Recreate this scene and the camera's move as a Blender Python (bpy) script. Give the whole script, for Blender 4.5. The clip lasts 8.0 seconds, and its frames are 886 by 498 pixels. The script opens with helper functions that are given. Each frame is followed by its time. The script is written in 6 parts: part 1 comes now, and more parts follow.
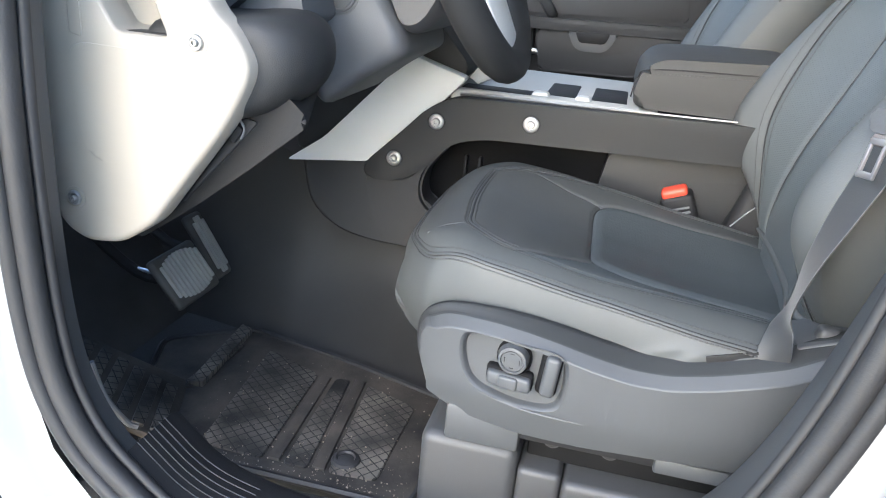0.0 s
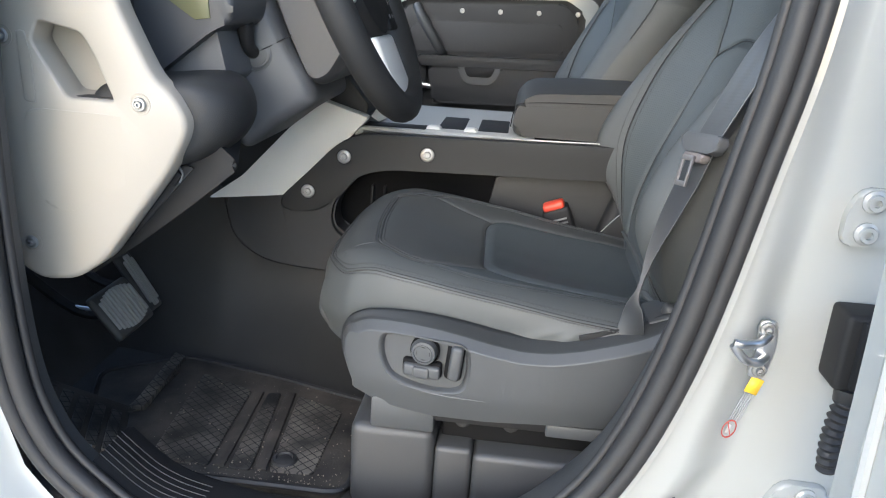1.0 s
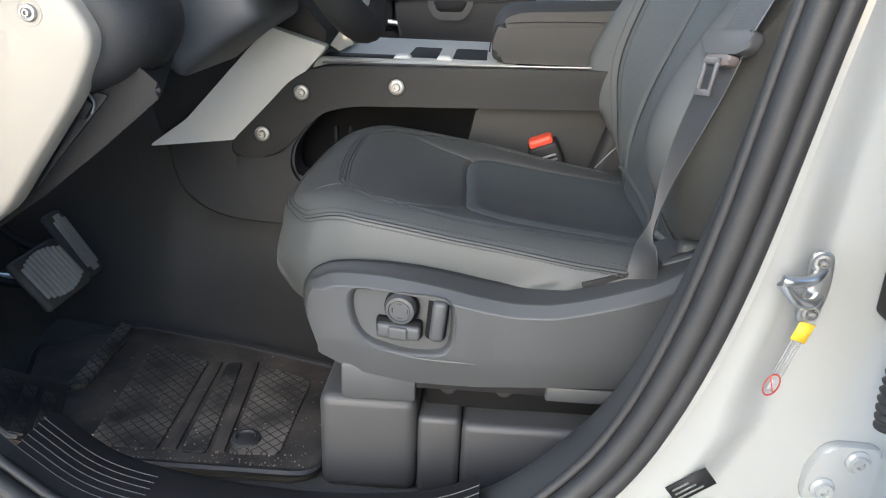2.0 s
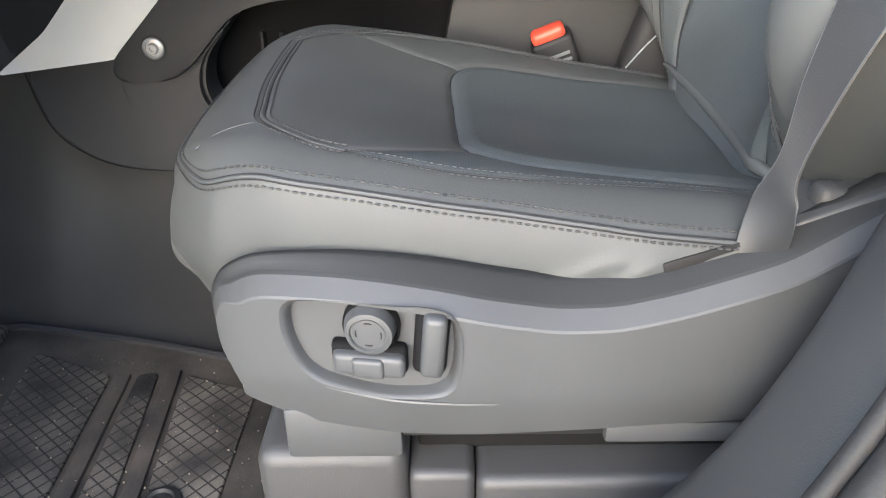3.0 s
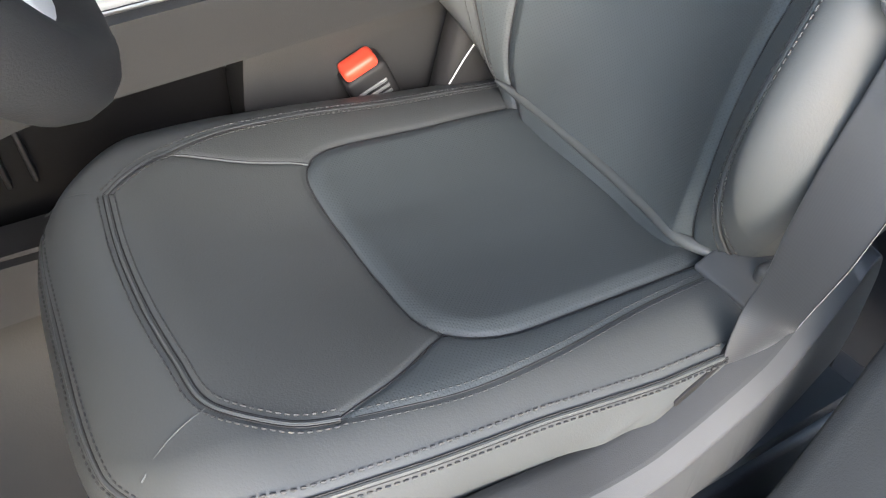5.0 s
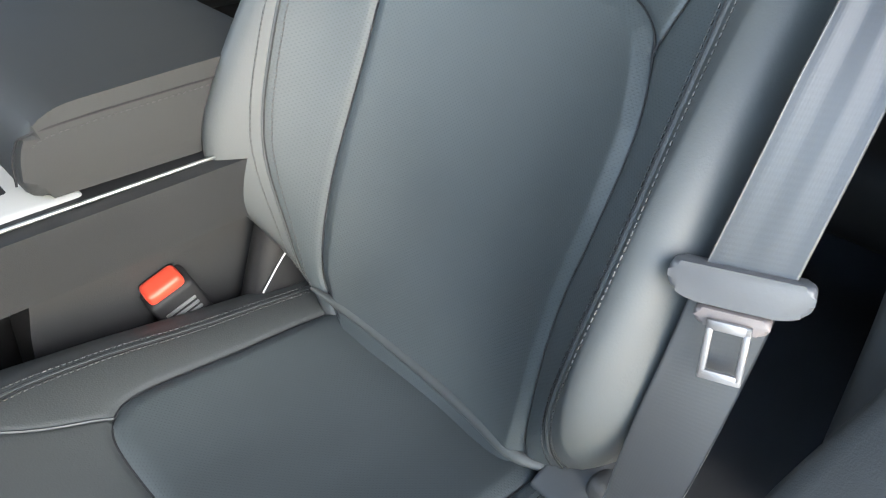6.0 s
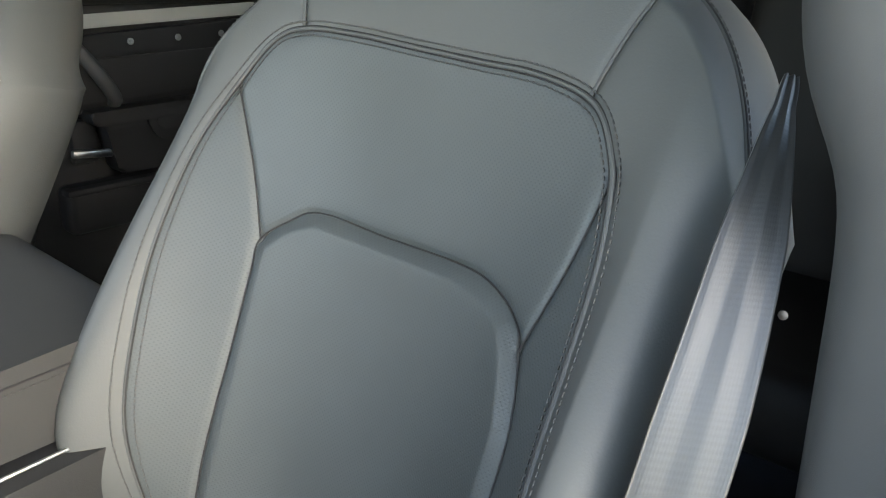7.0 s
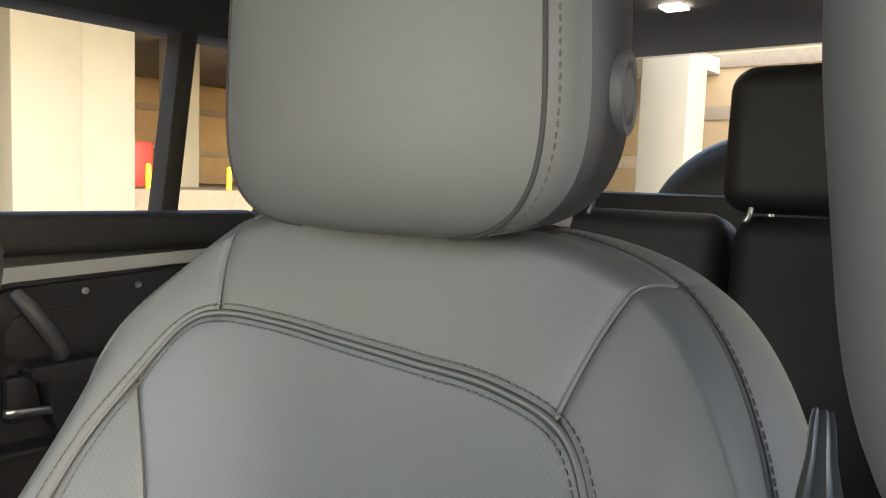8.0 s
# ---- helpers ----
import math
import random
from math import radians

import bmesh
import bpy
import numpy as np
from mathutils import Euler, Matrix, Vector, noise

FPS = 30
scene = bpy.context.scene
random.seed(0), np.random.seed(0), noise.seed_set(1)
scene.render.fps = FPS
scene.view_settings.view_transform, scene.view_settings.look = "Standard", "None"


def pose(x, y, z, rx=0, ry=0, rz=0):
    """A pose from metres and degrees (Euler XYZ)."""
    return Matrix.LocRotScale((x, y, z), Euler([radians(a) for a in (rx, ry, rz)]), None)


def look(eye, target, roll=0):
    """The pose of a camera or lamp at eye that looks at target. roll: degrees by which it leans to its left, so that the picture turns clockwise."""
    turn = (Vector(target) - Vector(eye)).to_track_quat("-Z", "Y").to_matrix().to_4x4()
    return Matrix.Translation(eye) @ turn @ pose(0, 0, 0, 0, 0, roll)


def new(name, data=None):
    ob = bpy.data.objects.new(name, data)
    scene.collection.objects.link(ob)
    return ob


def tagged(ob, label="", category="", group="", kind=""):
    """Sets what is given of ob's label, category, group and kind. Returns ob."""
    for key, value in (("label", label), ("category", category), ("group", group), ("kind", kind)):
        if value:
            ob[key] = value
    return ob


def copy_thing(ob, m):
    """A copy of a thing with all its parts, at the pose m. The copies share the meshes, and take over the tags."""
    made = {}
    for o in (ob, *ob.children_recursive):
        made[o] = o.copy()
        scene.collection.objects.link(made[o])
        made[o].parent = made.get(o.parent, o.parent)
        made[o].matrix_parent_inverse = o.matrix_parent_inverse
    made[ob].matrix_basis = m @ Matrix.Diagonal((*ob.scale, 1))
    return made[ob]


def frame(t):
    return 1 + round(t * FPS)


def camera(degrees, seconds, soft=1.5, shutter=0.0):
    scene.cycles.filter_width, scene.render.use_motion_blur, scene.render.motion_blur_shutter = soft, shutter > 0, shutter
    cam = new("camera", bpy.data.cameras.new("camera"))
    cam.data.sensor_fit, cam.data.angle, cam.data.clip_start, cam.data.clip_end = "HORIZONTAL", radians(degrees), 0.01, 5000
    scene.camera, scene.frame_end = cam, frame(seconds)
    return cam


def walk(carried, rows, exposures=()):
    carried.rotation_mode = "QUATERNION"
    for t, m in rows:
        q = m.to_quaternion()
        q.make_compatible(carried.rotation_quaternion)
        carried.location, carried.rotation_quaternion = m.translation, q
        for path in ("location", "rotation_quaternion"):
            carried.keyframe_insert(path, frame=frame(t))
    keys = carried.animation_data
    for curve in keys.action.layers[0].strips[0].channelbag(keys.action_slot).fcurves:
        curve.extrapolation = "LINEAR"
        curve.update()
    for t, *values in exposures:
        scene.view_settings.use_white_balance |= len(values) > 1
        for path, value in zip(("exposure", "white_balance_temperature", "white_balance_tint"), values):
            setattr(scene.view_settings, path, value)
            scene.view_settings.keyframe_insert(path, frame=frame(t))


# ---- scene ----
cam = camera(60.95, 8.0, soft=1.1)
ROWS = [
    (0.0, 0.0001, 0.0001, 1.3064, 69.07, -4.91, 13.97),
    (0.5, 0.0228, -0.1036, 1.3378, 70.86, -4.05, 9.25),
    (1.0, 0.0276, -0.1535, 1.3460, 71.67, -3.39, 6.21),
    (1.5, 0.0265, -0.1451, 1.3367, 70.67, -2.66, 4.70),
    (1.7, 0.0222, -0.1110, 1.3158, 69.93, -2.40, 4.28),
    (2.8, -0.0026, 0.2607, 1.1985, 63.72, -0.13, 1.22),
    (3.0, -0.0140, 0.3054, 1.1964, 61.73, 0.76, 0.01),
    (3.5, -0.0749, 0.3755, 1.2441, 56.28, 2.22, -5.18),
    (4.0, -0.1312, 0.4420, 1.3250, 50.86, 2.61, -12.25),
    (4.2, -0.1423, 0.4685, 1.3441, 49.27, 2.41, -15.43),
    (5.3, -0.1482, 0.5564, 1.3915, 48.52, 0.65, -34.31),
    (5.5, -0.1415, 0.5666, 1.4043, 50.34, -0.44, -37.47),
    (6.0, -0.1116, 0.6037, 1.4525, 55.49, -2.29, -43.65),
    (6.5, -0.0837, 0.6152, 1.4925, 61.89, -3.42, -47.79),
    (7.0, -0.0447, 0.6249, 1.5249, 68.39, -2.67, -50.55),
    (7.5, 0.0198, 0.6516, 1.5430, 76.47, -2.82, -51.59),
    (8.0, 0.0762, 0.6795, 1.5559, 85.00, -1.96, -51.48),
]
EXPOSURES = [(0.0, 2.92, 6150, 9), (0.5, 2.64, 6200, 9), (1.0, 2.28, 6250, 9), (1.5, 2.04, 6300, 9), (3.0, 2.99, 6700, 11), (4.2, 3.15, 6900, 12), (5.5, 3.22, 6500, 10), (6.1, 3.10, 6300, 6), (7.0, 2.97, 6800, 7), (8.0, 3.15, 7700, 12)]
walk(cam, [(t, pose(x, y, z, rx, ry, rz)) for t, x, y, z, rx, ry, rz in ROWS], EXPOSURES)
# ---- light ----
world = bpy.data.worlds.new("daylight")
scene.world = world
world.use_nodes = True
wn = world.node_tree
sky = wn.nodes.new("ShaderNodeTexSky")
sky.sky_type, sky.sun_disc = "NISHITA", False
sky.sun_elevation, sky.sun_rotation = radians(28), radians(195)
wn.nodes["Background"].inputs["Strength"].default_value = 0.15
wn.links.new(sky.outputs["Color"], wn.nodes["Background"].inputs["Color"])
sun = new("sun", bpy.data.lights.new("sun", "SUN"))
sun.data.energy, sun.data.angle, sun.data.color = 0.35, radians(60), (1.0, 0.99, 0.975)
sun.matrix_world = look((-1.3, -5, 2.7), (0, 0, 0))
# daylight through the windscreen opening
screen = new("windscreen_daylight", bpy.data.lights.new("windscreen_daylight", "AREA"))
screen.data.shape, screen.data.size, screen.data.size_y = "RECTANGLE", 1.3, 0.5
screen.data.energy, screen.data.color = 1.3, (0.95, 1.0, 0.97)
screen.matrix_world = look((-0.72, 1.375, 1.72), (0.3, 1.30, 1.35))


# ---- materials ----
def material(name, color, rough=0.5, metal=0.0, vary=0.12, grain=300.0, bump=0.15, coarse=9.0, spec=0.5, coat=0.0, second=None):
    """Principled surface with colour variation at two scales and fine relief."""
    m = bpy.data.materials.new(name)
    m.use_nodes = True
    nt = m.node_tree
    b = nt.nodes["Principled BSDF"]
    tc = nt.nodes.new("ShaderNodeTexCoord")
    n1 = nt.nodes.new("ShaderNodeTexNoise")
    n1.inputs["Scale"].default_value, n1.inputs["Detail"].default_value = coarse, 6
    n2 = nt.nodes.new("ShaderNodeTexNoise")
    n2.inputs["Scale"].default_value, n2.inputs["Detail"].default_value = grain, 3
    for n in (n1, n2):
        nt.links.new(tc.outputs["Object"], n.inputs["Vector"])
    mix = nt.nodes.new("ShaderNodeMix")
    mix.data_type = "RGBA"
    dark = tuple(c * (1 - vary) for c in color)
    light = tuple(min(1, c * (1 + vary)) for c in color) if second is None else second
    mix.inputs["A"].default_value, mix.inputs["B"].default_value = (*dark, 1), (*light, 1)
    ramp = nt.nodes.new("ShaderNodeMapRange")
    ramp.inputs["From Min"].default_value, ramp.inputs["From Max"].default_value = 0.3, 0.7
    nt.links.new(n1.outputs["Fac"], ramp.inputs["Value"])
    nt.links.new(ramp.outputs["Result"], mix.inputs["Factor"])
    nt.links.new(mix.outputs["Result"], b.inputs["Base Color"])
    rr = nt.nodes.new("ShaderNodeMapRange")
    rr.inputs["To Min"].default_value, rr.inputs["To Max"].default_value = max(0.02, rough - 0.06), min(1, rough + 0.08)
    nt.links.new(n1.outputs["Fac"], rr.inputs["Value"])
    nt.links.new(rr.outputs["Result"], b.inputs["Roughness"])
    b.inputs["Metallic"].default_value = metal
    b.inputs["Specular IOR Level"].default_value = spec
    b.inputs["Coat Weight"].default_value = coat
    if bump > 0:
        bp = nt.nodes.new("ShaderNodeBump")
        bp.inputs["Strength"].default_value, bp.inputs["Distance"].default_value = bump, 0.001
        nt.links.new(n2.outputs["Fac"], bp.inputs["Height"])
        nt.links.new(bp.outputs["Normal"], b.inputs["Normal"])
    return m


def punched(name, color, rough, pitch=0.0028):
    """Leather with a diagonal grid of small punched holes, laid out in metres by the UV map."""
    m = material(name, color, rough, vary=0.1, grain=700, bump=0.12)
    nt = m.node_tree
    b = nt.nodes["Principled BSDF"]
    tc = nt.nodes.new("ShaderNodeTexCoord")
    mp = nt.nodes.new("ShaderNodeMapping")
    mp.inputs["Scale"].default_value = (1 / pitch, 1 / pitch, 1)
    mp.inputs["Rotation"].default_value = (0, 0, radians(45))
    fr = nt.nodes.new("ShaderNodeVectorMath")
    fr.operation = "FRACTION"
    su = nt.nodes.new("ShaderNodeVectorMath")
    su.operation = "SUBTRACT"
    su.inputs[1].default_value = (0.5, 0.5, 0)
    mu = nt.nodes.new("ShaderNodeVectorMath")
    mu.operation = "MULTIPLY"
    mu.inputs[1].default_value = (1, 1, 0)
    le = nt.nodes.new("ShaderNodeVectorMath")
    le.operation = "LENGTH"
    hole = nt.nodes.new("ShaderNodeMapRange")
    hole.inputs["From Min"].default_value, hole.inputs["From Max"].default_value = 0.18, 0.3
    nt.links.new(tc.outputs["UV"], mp.inputs["Vector"])
    nt.links.new(mp.outputs["Vector"], fr.inputs[0])
    nt.links.new(fr.outputs["Vector"], su.inputs[0])
    nt.links.new(su.outputs["Vector"], mu.inputs[0])
    nt.links.new(mu.outputs["Vector"], le.inputs[0])
    nt.links.new(le.outputs["Value"], hole.inputs["Value"])
    old = b.inputs["Base Color"].links[0].from_socket
    mix = nt.nodes.new("ShaderNodeMix")
    mix.data_type = "RGBA"
    mix.inputs["A"].default_value = (*[c * 0.86 for c in color], 1)
    nt.links.new(hole.outputs["Result"], mix.inputs["Factor"])
    nt.links.new(old, mix.inputs["B"])
    nt.links.new(mix.outputs["Result"], b.inputs["Base Color"])
    bp = nt.nodes.new("ShaderNodeBump")
    bp.inputs["Strength"].default_value, bp.inputs["Distance"].default_value = 0.22, 0.0005
    nt.links.new(hole.outputs["Result"], bp.inputs["Height"])
    nt.links.new(b.inputs["Normal"].links[0].from_socket, bp.inputs["Normal"])
    nt.links.new(bp.outputs["Normal"], b.inputs["Normal"])
    return m


def plain(name, color, rough=0.4, metal=0.0, emit=0.0):
    m = bpy.data.materials.new(name)
    m.use_nodes = True
    b = m.node_tree.nodes["Principled BSDF"]
    b.inputs["Base Color"].default_value = (*color, 1)
    b.inputs["Roughness"].default_value, b.inputs["Metallic"].default_value = rough, metal
    if emit:
        b.inputs["Emission Color"].default_value, b.inputs["Emission Strength"].default_value = (*color, 1), emit
    return m


LEATHER = material("leather", (0.061, 0.066, 0.067), 0.54, vary=0.08, grain=650, bump=0.13, coarse=6)
INSERT = material("insert_leather", (0.056, 0.060, 0.060), 0.5, vary=0.08, grain=650, bump=0.22, coarse=6)
PUNCHED = punched("punched_leather", (0.051, 0.060, 0.064), 0.50)
# crease shade as a dark colour, for thin tubes laid along seams
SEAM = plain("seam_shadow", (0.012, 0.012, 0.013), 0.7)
THREAD = material("thread", (0.052, 0.053, 0.053), 0.6, grain=2000, bump=0.3)
PLASTIC = material("grained_plastic", (0.060, 0.063, 0.066), 0.48, vary=0.06, grain=1400, bump=0.1)
DARKPLASTIC = material("dark_plastic", (0.060, 0.062, 0.064), 0.5, vary=0.1, grain=800, bump=0.25)
BLACK = material("black_trim", (0.016, 0.016, 0.017), 0.6, vary=0.1, grain=500, bump=0.2, spec=0.3)
RUBBER = material("rubber", (0.022, 0.022, 0.023), 0.55, vary=0.2, grain=350, bump=0.25)
DIRTY = material("dusty_rubber", (0.017, 0.017, 0.0172), 0.75, vary=0.3, grain=240, bump=0.5, coarse=13, second=(0.085, 0.073, 0.060))
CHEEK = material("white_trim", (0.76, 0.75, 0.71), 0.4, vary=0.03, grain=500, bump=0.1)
PLINTH = material("plinth_plastic", (0.046, 0.047, 0.049), 0.5, vary=0.12, grain=900, bump=0.2, coarse=5)
LOWDASH = material("lower_dash_plastic", (0.013, 0.0135, 0.0145), 0.6, vary=0.08, grain=900, bump=0.2, spec=0.25)
FRONTSIDE = material("console_side_plastic", (0.036, 0.0365, 0.038), 0.55, vary=0.08, grain=900, bump=0.2, spec=0.4)
HEADSHELL = material("head_shell", (0.016, 0.016, 0.017), 0.5, vary=0.08, grain=900, bump=0.2)
# plastic darkened for the cushion's shade on the trim ledge; sill ridges share it
LEDGE = material("shaded_ledge_plastic", (0.031, 0.033, 0.034), 0.55, vary=0.08, grain=1200, bump=0.15)
TOPTRIM = material("console_white", (0.41, 0.408, 0.39), 0.45, vary=0.03, grain=500, bump=0.1)
SHROUD_GREY = material("shroud_plastic", (0.075, 0.077, 0.081), 0.5, vary=0.06, grain=900, bump=0.25)
# shade of recesses as a near-black colour: console pocket, seat well, switch surrounds
DEEP = material("recess_shade", (0.009, 0.009, 0.0095), 0.8, vary=0.1, grain=500, bump=0.1, spec=0.1)
HOOD = material("hood_plastic", (0.046, 0.048, 0.052), 0.5, vary=0.08, grain=800, bump=0.25)
DUSK = material("soft_black_pad", (0.024, 0.0247, 0.0255), 0.55, vary=0.08, grain=900, bump=0.25, spec=0.35)
TOE = material("toe_carpet", (0.062, 0.062, 0.062), 0.9, vary=0.2, grain=900, bump=0.5, coarse=12)
LINING = material("footwell_lining", (0.022, 0.0215, 0.0205), 0.62, vary=0.2, grain=500, bump=0.2, coarse=9, spec=0.4)
RIB = material("grey_rubber", (0.30, 0.295, 0.28), 0.6, vary=0.1, grain=500, bump=0.2)
CARPET = material("carpet", (0.05, 0.05, 0.05), 0.95, vary=0.2, grain=1200, bump=0.8, coarse=5)
IVORY = material("ivory_paint", (0.285, 0.262, 0.225), 0.42, vary=0.03, grain=500, bump=0.1)
WHITE = material("white_paint", (0.345, 0.357, 0.348), 0.22, vary=0.02, grain=60, bump=0.02, coat=0.6)
STEEL = material("steel", (0.62, 0.62, 0.62), 0.28, 1.0, vary=0.08, grain=900, bump=0.1)
SATIN = material("satin_silver", (0.42, 0.42, 0.415), 0.42, 0.9, vary=0.06, grain=900, bump=0.1)
WEBBING = material("belt_webbing", (0.028, 0.030, 0.033), 0.44, vary=0.06, grain=3000, bump=0.05, spec=0.8)
WEBBING.node_tree.nodes["Principled BSDF"].inputs["Sheen Weight"].default_value = 0.22
WEBBING.node_tree.nodes["Principled BSDF"].inputs["Sheen Roughness"].default_value = 0.4


def ribbed(m, count=110):
    """Fine ribs across a strap and faint lengthwise ones; a strap's UV runs across and along it."""
    nt = m.node_tree
    b = nt.nodes["Principled BSDF"]
    tc = nt.nodes.new("ShaderNodeTexCoord")
    for axis, scale, strength in (("X", 4.0, 0.05), ("Y", count / 3.2, 0.05)):
        wave = nt.nodes.new("ShaderNodeTexWave")
        wave.bands_direction = axis
        wave.inputs["Scale"].default_value = scale
        bp = nt.nodes.new("ShaderNodeBump")
        bp.inputs["Strength"].default_value, bp.inputs["Distance"].default_value = strength, 0.0006
        nt.links.new(tc.outputs["UV"], wave.inputs["Vector"])
        nt.links.new(wave.outputs["Fac"], bp.inputs["Height"])
        nt.links.new(b.inputs["Normal"].links[0].from_socket, bp.inputs["Normal"])
        nt.links.new(bp.outputs["Normal"], b.inputs["Normal"])


ribbed(WEBBING)
GREYPLASTIC = material("grey_plastic", (0.17, 0.172, 0.175), 0.4, vary=0.06, grain=900, bump=0.15)
RED = material("red_button", (0.62, 0.065, 0.035), 0.4, vary=0.08, grain=400, bump=0.05)
HEADLINER = material("headliner", (0.02, 0.02, 0.021), 0.9, vary=0.15, grain=900, bump=0.5)
CONCRETE = material("concrete", (0.32, 0.31, 0.29), 0.85, vary=0.15, grain=60, bump=0.4, coarse=2)
CREAM = material("cream_wall", (0.37, 0.27, 0.16), 0.8, vary=0.06, grain=40, bump=0.2, coarse=1.5)
COLUMN = material("column_paint", (0.215, 0.200, 0.160), 0.7, vary=0.05, grain=40, bump=0.2, coarse=2)
BAND = material("wall_band", (0.22, 0.18, 0.135), 0.8, vary=0.08, grain=40, bump=0.2)
YELLOW = material("yellow_paint", (0.80, 0.52, 0.04), 0.5, vary=0.06, grain=60, bump=0.1)
CRIMSON = material("crimson_paint", (0.35, 0.035, 0.025), 0.5, vary=0.08, grain=60, bump=0.1)


# ---- building helpers ----
def empty(name, label, category, at=(0, 0, 0), kind="", group=""):
    ob = new(name)
    ob.location = at
    ob.empty_display_size = 0.05
    return tagged(ob, label, category, group, kind)


def smooth(me, on=True):
    me.polygons.foreach_set("use_smooth", [on] * len(me.polygons))


def part(name, bm, mat, parent=None, label="", sm=True, angle=40):
    """One mesh object out of a bmesh, given in world metres, under a thing or a part."""
    me = bpy.data.meshes.new(name)
    bmesh.ops.recalc_face_normals(bm, faces=bm.faces[:])
    if sm:
        for e in bm.edges:
            if len(e.link_faces) == 2 and e.calc_face_angle(0) > radians(angle):
                e.smooth = False
    bm.to_mesh(me)
    bm.free()
    smooth(me, sm)
    me.materials.append(mat)
    ob = new(name, me)
    if parent is not None:
        place(ob, parent)
    if label:
        ob["label"] = label
    return ob


def origin(ob):
    """World position of an unrotated empty or part."""
    v = Vector(ob.location)
    while ob.parent is not None:
        ob = ob.parent
        v = v + Vector(ob.location)
    return v


def place(ob, parent):
    ob.parent = parent
    ob.location = -origin(parent)


def box(x0, x1, y0, y1, z0, z1, bevel=0.004, seg=2, bm=None):
    b = bmesh.new()
    bmesh.ops.create_cube(b, size=1)
    for v in b.verts:
        v.co = Vector((x0 + (v.co.x + 0.5) * (x1 - x0), y0 + (v.co.y + 0.5) * (y1 - y0), z0 + (v.co.z + 0.5) * (z1 - z0)))
    if bevel > 0:
        bmesh.ops.bevel(b, geom=b.edges[:], offset=min(bevel, 0.45 * min(abs(x1 - x0), abs(y1 - y0), abs(z1 - z0))), segments=seg, affect="EDGES", profile=0.5)
    return b if bm is None else merge(bm, b)


def merge(a, b):
    me = bpy.data.meshes.new("tmp")
    b.to_mesh(me)
    b.free()
    a.from_mesh(me)
    bpy.data.meshes.remove(me)
    return a


def moved(b, m):
    bmesh.ops.transform(b, matrix=m, verts=b.verts[:])
    return b


def catmull(pts, n, closed=False):
    """n points evenly spaced by parameter along a smooth curve through pts."""
    p = np.array(pts, float)
    k = len(p)
    out = []
    for i in range(n):
        u = i / n * k if closed else i / (n - 1) * (k - 1)
        a = int(min(u, k - 1 if closed else k - 2))
        f = u - a
        if closed:
            q = [p[(a + d) % k] for d in (-1, 0, 1, 2)]
        else:
            q = [p[max(0, a - 1)], p[a], p[min(k - 1, a + 1)], p[min(k - 1, a + 2)]]
        out.append(0.5 * (2 * q[1] + (q[2] - q[0]) * f + (2 * q[0] - 5 * q[1] + 4 * q[2] - q[3]) * f * f + (3 * q[1] - q[0] - 3 * q[2] + q[3]) * f ** 3))
    return np.array(out)


def tube(points, radius, sides=8, closed=False, caps=True, squash=None):
    """A tube along world points; radius is a number or one per point."""
    pts = [Vector(p) for p in points]
    n = len(pts)
    rad = [radius] * n if isinstance(radius, (int, float)) else list(radius)
    bm = bmesh.new()
    rings = []
    normal = None
    for i, p in enumerate(pts):
        a = pts[i - 1] if (i > 0 or closed) else pts[i]
        b = pts[(i + 1) % n] if (i < n - 1 or closed) else pts[i]
        tan = (b - a).normalized()
        if normal is None:
            normal = tan.cross(Vector((0.13, 0.2, 1))).normalized()
        normal = (normal - tan * normal.dot(tan)).normalized()
        side = tan.cross(normal)
        rings.append([bm.verts.new(p + rad[i] * (math.cos(2 * math.pi * k / sides) * normal + math.sin(2 * math.pi * k / sides) * side)) for k in range(sides)])
    for i in range(n if closed else n - 1):
        r0, r1 = rings[i], rings[(i + 1) % n]
        for k in range(sides):
            bm.faces.new((r0[k], r0[(k + 1) % sides], r1[(k + 1) % sides], r1[k]))
    if caps and not closed:
        bm.faces.new(rings[0][::-1])
        bm.faces.new(rings[-1])
    return bm


def plate(outline, depth, axis="y", at=0.0, bevel=0.004, seg=2, bm=None):
    """A polygon given in the two other axes, extruded along axis from at to at + depth, with rounded edges."""
    b = bmesh.new()
    def co(p, d):
        return {"x": (d, p[0], p[1]), "y": (p[0], d, p[1]), "z": (p[0], p[1], d)}[axis]
    lo = [b.verts.new(co(p, at)) for p in outline]
    hi = [b.verts.new(co(p, at + depth)) for p in outline]
    f0, f1 = b.faces.new(lo), b.faces.new(hi[::-1])
    n = len(outline)
    for i in range(n):
        b.faces.new((lo[i], hi[i], hi[(i + 1) % n], lo[(i + 1) % n]))
    if bevel > 0:
        rim = list({e for f in (f0, f1) for e in f.edges})
        bmesh.ops.bevel(b, geom=rim, offset=bevel, segments=seg, affect="EDGES", profile=0.5, clamp_overlap=True)
    return b if bm is None else merge(bm, b)


def disc(center, direction, profile, sides=28):
    """A turned piece: profile is (radius, distance along direction) from back to front."""
    bm = bmesh.new()
    q = Vector(direction).normalized().to_track_quat("Z", "Y").to_matrix()
    rings = []
    for r, h in profile:
        rings.append([bm.verts.new(Vector(center) + q @ Vector((r * math.cos(2 * math.pi * k / sides), r * math.sin(2 * math.pi * k / sides), h))) for k in range(sides)])
    for a, b in zip(rings, rings[1:]):
        for k in range(sides):
            bm.faces.new((a[k], a[(k + 1) % sides], b[(k + 1) % sides], b[k]))
    bm.faces.new(rings[0][::-1])
    bm.faces.new(rings[-1])
    return bm


